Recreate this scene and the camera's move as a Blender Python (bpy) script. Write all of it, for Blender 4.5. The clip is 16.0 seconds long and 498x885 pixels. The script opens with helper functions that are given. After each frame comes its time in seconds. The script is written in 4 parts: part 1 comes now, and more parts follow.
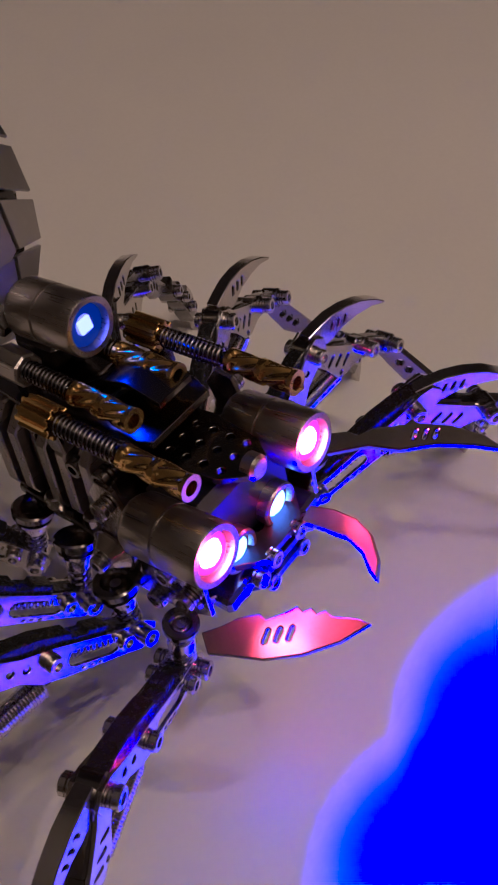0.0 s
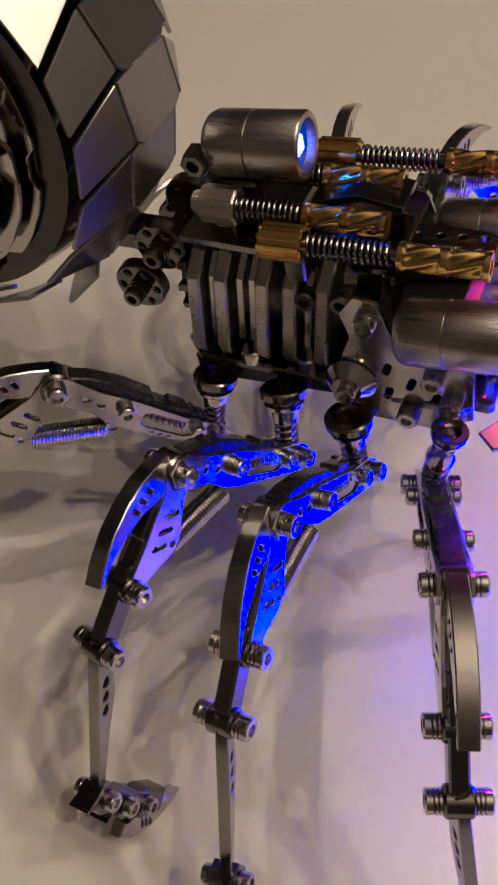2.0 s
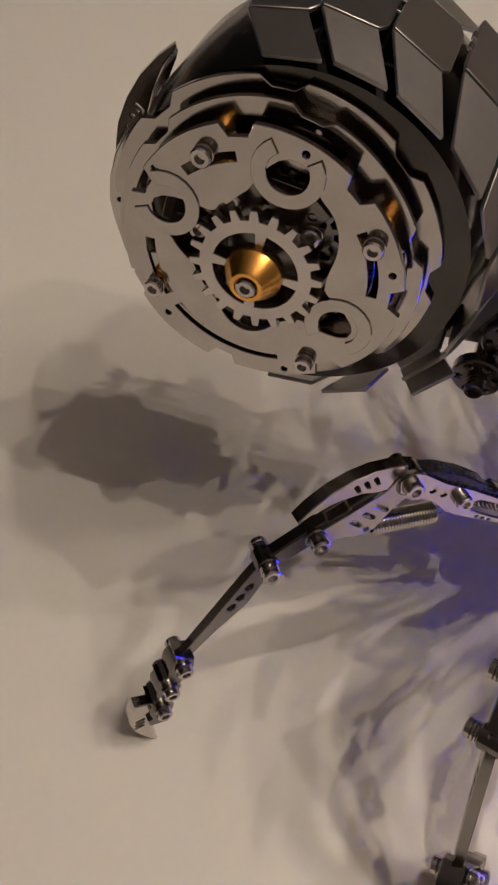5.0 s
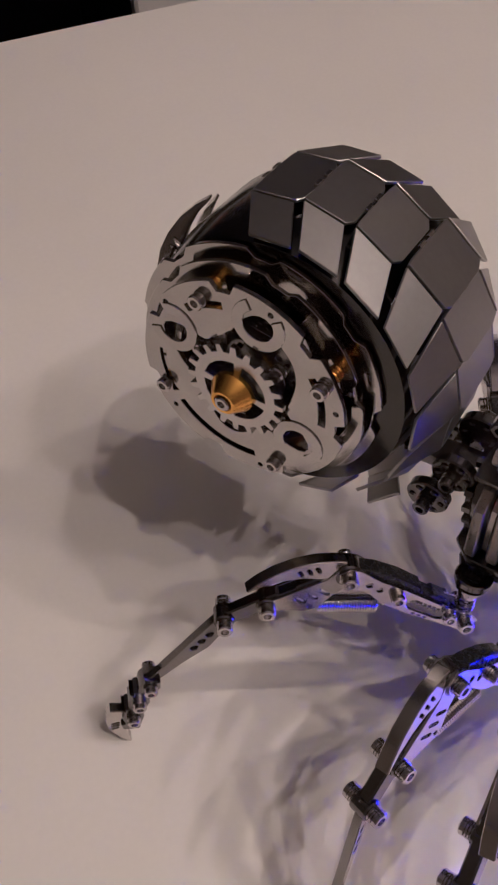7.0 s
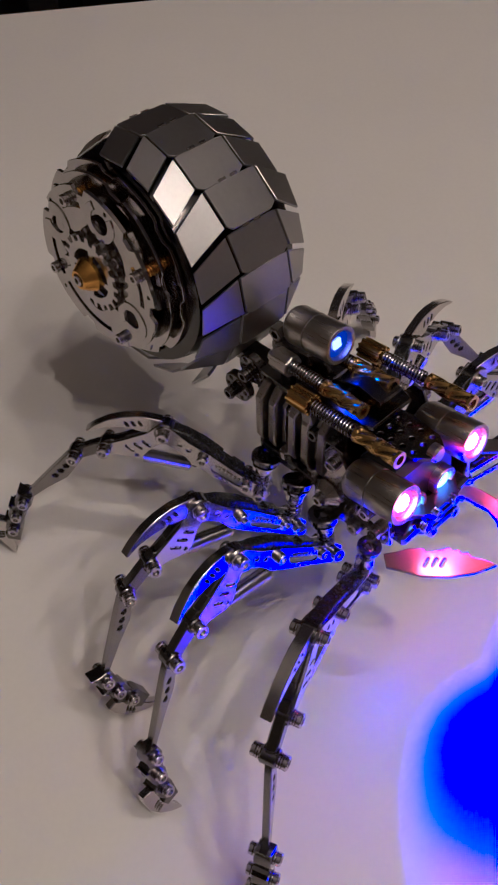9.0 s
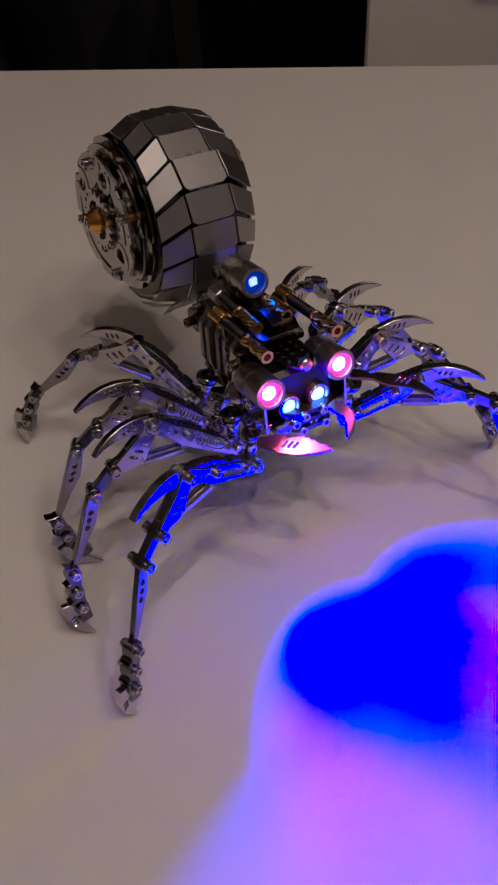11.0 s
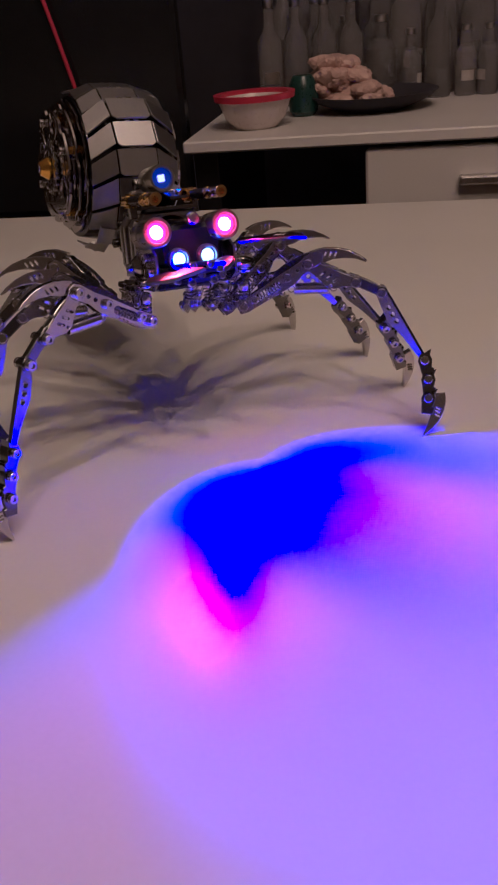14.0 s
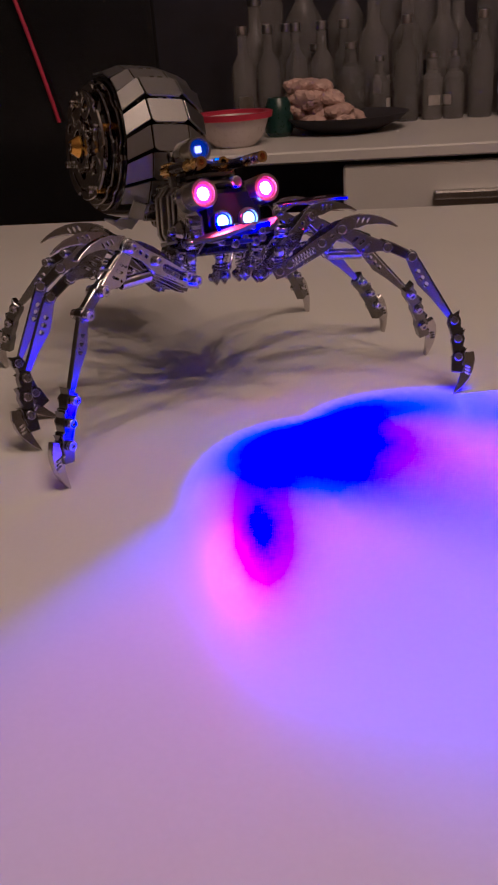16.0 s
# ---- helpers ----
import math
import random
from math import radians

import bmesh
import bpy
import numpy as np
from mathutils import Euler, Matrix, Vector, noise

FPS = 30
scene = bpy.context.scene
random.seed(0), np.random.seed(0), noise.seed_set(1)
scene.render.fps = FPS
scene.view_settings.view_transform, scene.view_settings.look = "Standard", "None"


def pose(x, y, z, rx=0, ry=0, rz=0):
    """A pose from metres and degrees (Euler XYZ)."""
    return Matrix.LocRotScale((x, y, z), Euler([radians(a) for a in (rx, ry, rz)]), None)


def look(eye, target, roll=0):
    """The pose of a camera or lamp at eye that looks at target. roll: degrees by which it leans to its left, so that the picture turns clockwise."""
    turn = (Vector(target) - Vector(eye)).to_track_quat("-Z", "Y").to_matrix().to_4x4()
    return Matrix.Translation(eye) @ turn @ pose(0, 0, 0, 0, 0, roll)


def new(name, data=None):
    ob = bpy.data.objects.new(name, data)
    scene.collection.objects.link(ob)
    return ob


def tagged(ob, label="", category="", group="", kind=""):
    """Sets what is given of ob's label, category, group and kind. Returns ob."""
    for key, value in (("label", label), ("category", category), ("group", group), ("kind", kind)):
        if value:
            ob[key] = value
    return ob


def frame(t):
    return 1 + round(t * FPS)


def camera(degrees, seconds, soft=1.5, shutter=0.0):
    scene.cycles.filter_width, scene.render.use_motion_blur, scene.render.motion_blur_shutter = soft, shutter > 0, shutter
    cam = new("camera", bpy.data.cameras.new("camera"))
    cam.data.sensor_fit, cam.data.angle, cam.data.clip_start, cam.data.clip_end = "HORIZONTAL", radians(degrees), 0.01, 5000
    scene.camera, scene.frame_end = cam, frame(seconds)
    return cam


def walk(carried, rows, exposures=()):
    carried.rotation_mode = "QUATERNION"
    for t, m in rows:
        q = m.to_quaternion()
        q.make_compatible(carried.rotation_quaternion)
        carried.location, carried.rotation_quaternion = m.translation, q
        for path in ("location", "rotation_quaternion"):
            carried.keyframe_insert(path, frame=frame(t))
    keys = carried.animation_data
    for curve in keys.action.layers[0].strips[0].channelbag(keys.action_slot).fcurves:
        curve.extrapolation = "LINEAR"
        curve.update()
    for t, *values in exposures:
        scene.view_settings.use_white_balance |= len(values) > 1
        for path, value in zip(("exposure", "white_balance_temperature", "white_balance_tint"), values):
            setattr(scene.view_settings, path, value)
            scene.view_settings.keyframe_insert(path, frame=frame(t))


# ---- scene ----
cam = camera(32.56, 16.0, 2.3)
PATH = [
    (0, 0.0480, -0.0670, 0.2230, 36.37, 1.30, 35.11),
    (0.5, 0.0277, -0.0921, 0.2101, 33.13, 1.68, 27.16),
    (1, 0.0071, -0.1096, 0.2091, 33.73, -0.02, 22.64),
    (1.5, 0.0016, -0.1107, 0.2062, 34.09, 0.17, 21.69),
    (2, -0.0058, -0.1191, 0.2042, 34.42, -0.39, 21.08),
    (2.5, -0.0159, -0.1155, 0.2020, 34.32, -0.08, 20.99),
    (3, -0.0192, -0.1235, 0.1956, 34.54, -0.23, 20.26),
    (3.5, -0.0253, -0.1375, 0.1886, 35.20, 0.13, 20.43),
    (4, -0.0436, -0.1414, 0.1975, 34.90, -0.12, 20.56),
    (4.5, -0.0580, -0.1369, 0.2068, 35.11, -0.14, 20.88),
    (5, -0.0789, -0.1337, 0.2194, 34.28, -0.78, 20.52),
    (5.2, -0.0829, -0.1346, 0.2242, 34.96, -1.11, 20.48),
    (7.3, -0.0309, -0.1236, 0.2636, 35.77, 2.62, 36.49),
    (7.5, -0.0218, -0.1247, 0.2646, 36.57, 3.22, 38.16),
    (8, -0.0026, -0.1163, 0.2611, 35.07, 2.95, 41.26),
    (8.5, 0.0233, -0.1030, 0.2682, 34.22, 1.68, 43.74),
    (9, 0.0589, -0.1214, 0.2925, 34.82, 1.33, 46.25),
    (9.5, 0.1185, -0.1304, 0.3146, 35.21, 2.22, 49.05),
    (10, 0.1421, -0.1436, 0.3220, 35.70, 2.40, 51.58),
    (10.2, 0.1511, -0.1380, 0.3235, 36.01, 2.35, 52.97),
    (12.3, 0.2240, -0.1165, 0.2282, 54.29, 4.82, 65.90),
    (12.5, 0.2292, -0.1216, 0.2063, 55.71, 5.26, 65.58),
    (13, 0.2370, -0.1477, 0.1798, 57.71, 4.48, 64.42),
    (13.5, 0.2688, -0.1315, 0.1801, 60.90, 4.15, 64.02),
    (14, 0.3263, -0.1277, 0.1811, 61.81, 4.45, 63.64),
    (14.5, 0.3554, -0.1630, 0.1570, 63.85, 4.33, 62.54),
    (15, 0.3320, -0.2010, 0.1565, 64.13, 3.75, 59.46),
    (15.5, 0.3252, -0.2075, 0.1543, 64.23, 3.67, 58.33),
    (16, 0.3301, -0.1758, 0.1568, 64.19, 3.72, 60.43),
]
LIGHT = [(0, -0.51, 3728, 24), (0.5, -0.49, 3714, 18), (1, -0.43, 3692, 10), (1.5, -0.05, 3648, 10), (2.5, 0.19, 3600, 10), (3.5, 0.37, 3600, 10), (5.2, 0.35, 3530, 12),
         (7.3, 0.36, 3490, 21), (8, 0.35, 3450, 19), (8.5, 0.24, 3430, 17), (9, 0.0, 3428, 16), (9.5, -0.50, 3450, 16), (10.2, -0.68, 3500, 16), (12.3, -0.29, 3692, 26), (13, -0.31, 3750, 28),
         (13.5, -0.39, 3794, 28), (16, -0.36, 3842, 26)]
walk(cam, [(row[0], pose(*row[1:])) for row in PATH], LIGHT)

# ---- world and lamps ----
world = bpy.data.worlds.new("world")
scene.world = world
world.use_nodes = True
world.node_tree.nodes["Background"].inputs[0].default_value = (0.02, 0.0105, 0.0035, 1)
world.node_tree.nodes["Background"].inputs[1].default_value = 1.0


def bulb(name, place, watts, colour, radius):
    data = bpy.data.lights.new(name, "POINT")
    data.energy, data.color, data.shadow_soft_size = watts, colour, radius
    ob = new(name, data)
    ob.location = place
    return ob


def beam(name, eye, target, watts, colour, radius, size, blend):
    data = bpy.data.lights.new(name, "SPOT")
    data.energy, data.color, data.shadow_soft_size = watts, colour, radius
    data.spot_size, data.spot_blend = radians(size), blend
    ob = new(name, data)
    ob.matrix_world = look(eye, target)
    return ob


LAMP = Vector((0.54, 0.12, 1.32))
BULBS = 5
HOOP = 0.27
for k in range(BULBS):
    a = k * math.tau / BULBS + 0.3
    bulb("bulb_light", LAMP + Vector((HOOP * math.cos(a), HOOP * math.sin(a), 0.03 * (k % 2))), 11.0, (1.0, 0.52, 0.155), 0.005)


# ---- materials ----
def material(name):
    m = bpy.data.materials.new(name)
    m.use_nodes = True
    return m, m.node_tree.nodes, m.node_tree.links, m.node_tree.nodes["Principled BSDF"]


def surface(name, low, high, rough, rough_spread=0.1, metal=0.0, scale=60.0, fine=900.0, bump=0.05, stretch=(1, 1, 1), spread=0.0, specular=0.5):
    """Two scales of noise between two colours, uneven roughness and a fine relief."""
    m, nodes, links, bsdf = material(name)
    coord = nodes.new("ShaderNodeTexCoord")
    mapping = nodes.new("ShaderNodeMapping")
    mapping.inputs["Scale"].default_value = stretch
    links.new(coord.outputs["Object"], mapping.inputs["Vector"])
    big, small = nodes.new("ShaderNodeTexNoise"), nodes.new("ShaderNodeTexNoise")
    for tex, s in ((big, scale), (small, fine)):
        tex.inputs["Scale"].default_value, tex.inputs["Detail"].default_value = s, 4
        links.new(mapping.outputs[0], tex.inputs["Vector"])
    ramp = nodes.new("ShaderNodeMix")
    ramp.data_type = "RGBA"
    ramp.inputs[6].default_value, ramp.inputs[7].default_value = (*low, 1), (*high, 1)
    add = nodes.new("ShaderNodeMath")
    add.operation = "MULTIPLY_ADD"
    links.new(small.outputs[0], add.inputs[0])
    add.inputs[1].default_value = 0.5
    half = nodes.new("ShaderNodeMath")
    half.operation = "MULTIPLY_ADD"
    links.new(big.outputs[0], half.inputs[0])
    half.inputs[1].default_value, half.inputs[2].default_value = 1.2, -0.35
    links.new(half.outputs[0], add.inputs[2])
    source = add.outputs[0]
    if spread:
        info = nodes.new("ShaderNodeObjectInfo")
        vary = nodes.new("ShaderNodeMath")
        vary.operation = "MULTIPLY_ADD"
        links.new(info.outputs["Random"], vary.inputs[0])
        vary.inputs[1].default_value = spread
        links.new(source, vary.inputs[2])
        source = vary.outputs[0]
    links.new(source, ramp.inputs[0])
    links.new(ramp.outputs[2], bsdf.inputs["Base Color"])
    ro = nodes.new("ShaderNodeMapRange")
    ro.inputs[3].default_value, ro.inputs[4].default_value = rough - rough_spread, rough + rough_spread
    links.new(small.outputs[0], ro.inputs[0])
    links.new(ro.outputs[0], bsdf.inputs["Roughness"])
    if bump:
        bp = nodes.new("ShaderNodeBump")
        bp.inputs["Strength"].default_value, bp.inputs["Distance"].default_value = bump, 0.0004
        links.new(small.outputs[0], bp.inputs["Height"])
        links.new(bp.outputs[0], bsdf.inputs["Normal"])
    bsdf.inputs["Metallic"].default_value = metal
    bsdf.inputs["Specular IOR Level"].default_value = specular
    return m


def glow(name, colour, strength):
    m, nodes, links, bsdf = material(name)
    bsdf.inputs["Base Color"].default_value = (0.01, 0.01, 0.01, 1)
    bsdf.inputs["Roughness"].default_value = 0.6
    bsdf.inputs["Emission Color"].default_value = (*colour, 1)
    bsdf.inputs["Emission Strength"].default_value = strength
    return m


STEEL = surface("bright_steel", (0.48, 0.46, 0.44), (0.64, 0.61, 0.58), 0.17, 0.05, 1, 90, 2200, 0.015)
DARK = surface("gunmetal", (0.13, 0.125, 0.12), (0.24, 0.23, 0.22), 0.19, 0.06, 1, 110, 2200, 0.02)
BRUSHED = surface("brushed_steel", (0.36, 0.34, 0.32), (0.55, 0.52, 0.49), 0.30, 0.10, 1, 60, 700, 0.08, (0.15, 4, 4))
PLATE = surface("shell_steel", (0.30, 0.295, 0.29), (0.40, 0.39, 0.38), 0.36, 0.03, 1, 45, 700, 0.003, spread=0.3)
DIM = surface("dim_steel", (0.22, 0.21, 0.20), (0.34, 0.325, 0.31), 0.22, 0.05, 1, 90, 2000, 0.015)
BLACK = surface("blackened_metal", (0.010, 0.010, 0.011), (0.030, 0.029, 0.030), 0.26, 0.1, 0.5, 80, 900, 0.05)
CHROME = surface("black_chrome", (0.05, 0.048, 0.046), (0.10, 0.097, 0.093), 0.15, 0.05, 1, 60, 1500, 0.01)
GOLD = surface("gold_anodised", (0.78, 0.42, 0.0), (0.92, 0.54, 0.0), 0.26, 0.03, 1, 120, 1500, 0.012)
BRASS = surface("brass", (0.60, 0.40, 0.05), (0.84, 0.58, 0.10), 0.2, 0.04, 1, 90, 1800, 0.008)
TABLE = surface("white_laminate", (0.66, 0.64, 0.60), (0.74, 0.72, 0.68), 0.30, 0.015, 0, 7, 500, 0.006)
SATIN = surface("satin_steel", (0.42, 0.40, 0.38), (0.56, 0.54, 0.51), 0.42, 0.06, 1, 90, 2000, 0.03)
SATIN_DARK = surface("satin_gunmetal", (0.14, 0.135, 0.13), (0.24, 0.23, 0.22), 0.42, 0.06, 1, 90, 2000, 0.03)
CLOCK = surface("clock_steel", (0.42, 0.40, 0.38), (0.56, 0.54, 0.51), 0.13, 0.04, 1, 120, 2000, 0.01)
SOCKET = surface("socket_black", (0.01, 0.01, 0.01), (0.03, 0.03, 0.03), 0.5, 0.1, 0.5)
PINK = glow("led_pink", (1.0, 0.34, 0.36), 20)
PINK_RIM = glow("led_pink_rim", (1.0, 0.01, 0.12), 4)
CYAN = glow("led_cyan", (0.42, 0.55, 1.0), 9)
CYAN_RIM = glow("led_blue_rim", (0.0, 0.22, 1.0), 3)
CHIP = glow("led_chip", (0.30, 0.22, 0.8), 6)
CHIP_HALO = glow("led_chip_halo", (0.0, 0.05, 0.3), 0.5)


# ---- mesh helpers ----
def finish(name, bm, mat, angle=32):
    bmesh.ops.recalc_face_normals(bm, faces=bm.faces)
    me = bpy.data.meshes.new(name)
    bm.to_mesh(me)
    bm.free()
    for f in me.polygons:
        f.use_smooth = True
    me.set_sharp_from_angle(angle=radians(angle))
    me.materials.append(mat)
    return me


def put(name, me, parent=None, m=None, label=""):
    ob = new(name, me)
    ob.parent = parent
    if m is not None:
        ob.matrix_basis = m
    if label:
        tagged(ob, label)
    return ob


def part(name, bm, mat, parent, label="", m=None):
    return put(name, finish(name, bm, mat), parent, m, label)


def flat(outline, holes=(), t=0.001, y=0.0, bev=0.00012, bm=None):
    """A plate: an outline with holes in x and z, t thick about y."""
    from mathutils.geometry import delaunay_2d_cdt
    verts, faces = [], []
    for loop in (outline, *holes):
        faces.append(list(range(len(verts), len(verts) + len(loop))))
        verts += [Vector(p) for p in loop]
    v, _, fs, *_ = delaunay_2d_cdt(verts, [], faces, 2, 1e-7)
    own = bmesh.new()
    a = [own.verts.new((p.x, -t / 2, p.y)) for p in v]
    top = [own.faces.new([a[i] for i in f]) for f in fs]
    made = bmesh.ops.extrude_face_region(own, geom=top)
    bmesh.ops.translate(own, verts=[g for g in made["geom"] if isinstance(g, bmesh.types.BMVert)], vec=(0, t, 0))
    bmesh.ops.recalc_face_normals(own, faces=own.faces)
    if bev:
        rim = [e for e in own.edges if len(e.link_faces) == 2 and e.calc_face_angle(0) > 1.0 and abs(e.verts[0].co.y - e.verts[1].co.y) < 1e-6]
        bmesh.ops.bevel(own, geom=rim, offset=bev, segments=1, affect="EDGES")
    bmesh.ops.translate(own, verts=own.verts, vec=(0, y, 0))
    return own if bm is None else join(bm, own)


def join(bm, other, m=None):
    me = bpy.data.meshes.new("temporary")
    if m is not None:
        other.transform(m)
    other.to_mesh(me)
    other.free()
    bm.from_mesh(me)
    bpy.data.meshes.remove(me)
    return bm


def circle(x, z, r, n=12, start=0.0):
    return [(x + r * math.cos(start + k * math.tau / n), z + r * math.sin(start + k * math.tau / n)) for k in range(n)]


def slot(x, z, length, width, tilt, n=4):
    out, c, s = [], math.cos(tilt), math.sin(tilt)
    for side in (1, -1):
        for k in range(n + 1):
            a = k * math.pi / n - (math.pi / 2 if side > 0 else -math.pi / 2)
            px, pz = side * (length - width) / 2 + width / 2 * math.cos(a), width / 2 * math.sin(a)
            out.append((x + c * px - s * pz, z + s * px + c * pz))
    return out


def lathe(profile, n=24, bm=None, axis="x"):
    """Turns (along, radius) pairs about x (or y, z)."""
    bm = bm or bmesh.new()
    rings = []
    for u, r in profile:
        ring = []
        for k in range(n if r > 1e-7 else 1):
            a = k * math.tau / n
            p = (u, r * math.cos(a), r * math.sin(a))
            p = p if axis == "x" else (p[1], u, p[2]) if axis == "y" else (p[1], p[2], u)
            ring.append(bm.verts.new(p))
        rings.append(ring)
    for a, b in zip(rings, rings[1:]):
        for k in range(n):
            q = [a[k % len(a)], a[(k + 1) % len(a)], b[(k + 1) % len(b)], b[k % len(b)]]
            q = list(dict.fromkeys(q))
            if len(q) > 2:
                bm.faces.new(q)
    return bm


def coil(length, radius, wire, turns, seg=12, side=6, bm=None):
    """A helical spring along x, from 0 to length."""
    bm = bm or bmesh.new()
    total, last = int(turns * seg), None
    for k in range(total + 1):
        a = k / seg * math.tau
        mid = Vector((length * k / total, radius * math.cos(a), radius * math.sin(a)))
        out = Vector((0, math.cos(a), math.sin(a)))
        ring = [bm.verts.new(mid + wire * (math.cos(b) * out + math.sin(b) * Vector((1, 0, 0)))) for b in (j * math.tau / side for j in range(side))]
        if last:
            for j in range(side):
                bm.faces.new((last[j], last[(j + 1) % side], ring[(j + 1) % side], ring[j]))
        last = ring
    return bm


def box(x, y, z, bev=0.0002, m=None, bm=None):
    own = bmesh.new()
    bmesh.ops.create_cube(own, size=1)
    bmesh.ops.scale(own, verts=own.verts, vec=(x, y, z))
    if bev:
        bmesh.ops.bevel(own, geom=own.edges[:], offset=bev, segments=1, affect="EDGES")
    if m is not None:
        own.transform(m)
    return own if bm is None else join(bm, own)


def along(a, b, up=(0, 0, 1)):
    """The pose with x from a towards b, z near up, at a."""
    a, b = Vector(a), Vector(b)
    x = (b - a).normalized()
    y = Vector(up).cross(x).normalized()
    z = x.cross(y)
    return Matrix.Translation(a) @ Matrix((x, y, z)).transposed().to_4x4()


def gear_outline(r, teeth, depth, n=1):
    out = []
    for k in range(teeth):
        for f, rr in ((0.0, r - depth), (0.22, r - depth), (0.34, r), (0.66, r), (0.78, r - depth)):
            a = (k + f) / teeth * math.tau
            out.append((rr * math.cos(a), rr * math.sin(a)))
    return out


MM = 0.001

# ---- table ----
AWAY = Vector((-0.81, 0.585, 0)).normalized()
SIDE = Vector((0.585, 0.81, 0)).normalized()
room = Matrix((SIDE, AWAY, (0, 0, 1))).transposed().to_4x4()
table = tagged(new("table"), "white laminate table top under the metal spider", "table")
table.matrix_basis = room @ pose(0.15, -0.004, -0.74)
bm = box(1.9, 0.902, 0.025, 0.003)
part("tabletop", bm, TABLE, table, m=pose(0, 0, 0.7275))
for sx in (-1, 1):
    for sy in (-1, 1):
        part("leg", box(0.05, 0.05, 0.715, 0.003), TABLE, table, m=pose(sx * 0.88, sy * 0.4, 0.3575))


# ---- room round the table ----
WALL = surface("warm_plaster", (0.20, 0.18, 0.15), (0.26, 0.23, 0.20), 0.8, 0.1, 0, 4, 200, 0.1)
CEIL = surface("white_ceiling", (0.46, 0.44, 0.42), (0.52, 0.50, 0.48), 0.85, 0.08, 0, 4, 200, 0.05)
FLOOR = surface("dark_wood_floor", (0.09, 0.05, 0.03), (0.17, 0.10, 0.06), 0.45, 0.1, 0, 6, 120, 0.1, (1, 8, 1))
WHITE = surface("white_lacquer", (0.68, 0.66, 0.63), (0.76, 0.74, 0.71), 0.35, 0.06, 0, 9, 300, 0.02)
SCREEN_AND_SHADE = surface("black_glass_and_shade", (0.008, 0.008, 0.010), (0.014, 0.014, 0.016), 0.22, 0.05, 0, 20, 300, 0.0)
NEAR_BLACK = surface("near_black_matte", (0.015, 0.014, 0.02), (0.04, 0.036, 0.05), 0.9, 0.05, 0, 15, 500, 0.3)
RED = surface("red_plastic", (0.42, 0.02, 0.04), (0.55, 0.03, 0.06), 0.4, 0.1, 0, 40, 300, 0.02)
CREAM = surface("cream_glaze", (0.58, 0.50, 0.46), (0.72, 0.66, 0.62), 0.3, 0.1, 0, 30, 200, 0.05)
SHELL = surface("seashell", (0.30, 0.20, 0.16), (0.62, 0.44, 0.36), 0.5, 0.15, 0, 60, 400, 0.2, spread=0.6)
JARGLASS = surface("smoky_glass", (0.30, 0.30, 0.32), (0.62, 0.60, 0.60), 0.05, 0.03, 0, 14, 120, 0.05, spread=0.6)
JARGLASS.node_tree.nodes["Principled BSDF"].inputs["Transmission Weight"].default_value = 0.8
GREEN = surface("dark_green_glaze", (0.008, 0.03, 0.028), (0.02, 0.06, 0.05), 0.3, 0.1, 0, 40, 300, 0.05)
TAGPAPER = surface("grey_paper", (0.30, 0.28, 0.26), (0.62, 0.58, 0.54), 0.7, 0.1, 0, 50, 400, 0.1, spread=0.5)
LID = surface("pewter_lid", (0.45, 0.44, 0.43), (0.65, 0.63, 0.61), 0.3, 0.1, 1, 60, 600, 0.05)


def block(name, x, y, z, m, mat, bev=0.002, kind="", label="", category="", parent=None):
    return tagged(part(name, box(x, y, z, bev), mat, parent, m=m), label, category, kind=kind)


X0, X1, Y0, Y1, Z0, Z1 = -2.0, 2.2, -2.3, 1.30, -0.74, 1.75
cx, cy, cz = (X0 + X1) / 2, (Y0 + Y1) / 2, (Z0 + Z1) / 2
block("floor", X1 - X0, Y1 - Y0, 0.1, room @ pose(cx, cy, Z0 - 0.05), FLOOR, 0, "structure")
block("ceiling", X1 - X0, Y1 - Y0, 0.1, room @ pose(cx, cy, Z1 + 0.05), CEIL, 0, "structure")
# back wall near-black, much darker than the plaster of the other walls
block("wall_back", X1 - X0, 0.1, Z1 - Z0, room @ pose(cx, Y1 + 0.05, cz), NEAR_BLACK, 0, "structure")
block("wall_front", X1 - X0, 0.1, Z1 - Z0, room @ pose(cx, Y0 - 0.05, cz), WALL, 0, "structure")
block("wall_left", 0.1, Y1 - Y0, Z1 - Z0, room @ pose(X0 - 0.05, cy, cz), WALL, 0, "structure")
block("wall_right", 0.1, Y1 - Y0, Z1 - Z0, room @ pose(X1 + 0.05, cy, cz), WALL, 0, "structure")

# chandelier over the table
lamp = tagged(new("ceiling_lamp"), "round metal chandelier with five small shades under the ceiling", "ceiling lamp")
lamp.location = (LAMP.x, LAMP.y, 0)
part("stem", lathe([(1.36, 0), (1.36, 0.008), (Z1 - 0.02, 0.008), (Z1 - 0.02, 0.05), (Z1, 0.05), (Z1, 0)], 20, None, "z"), LID, lamp)
part("hoop", lathe([(1.40, HOOP - 0.008), (1.40, HOOP + 0.008), (1.416, HOOP + 0.008), (1.416, HOOP - 0.008), (1.40, HOOP - 0.008)], 48, None, "z"), LID, lamp)
for k in range(BULBS):
    a = k * math.tau / BULBS + 0.3
    part("shade", lathe([(1.372, 0.0), (1.372, 0.028), (1.385, 0.032), (1.40, 0.02), (1.405, 0.0)], 18, None, "z"), CEIL, lamp, m=pose(HOOP * math.cos(a), HOOP * math.sin(a), 0.005))

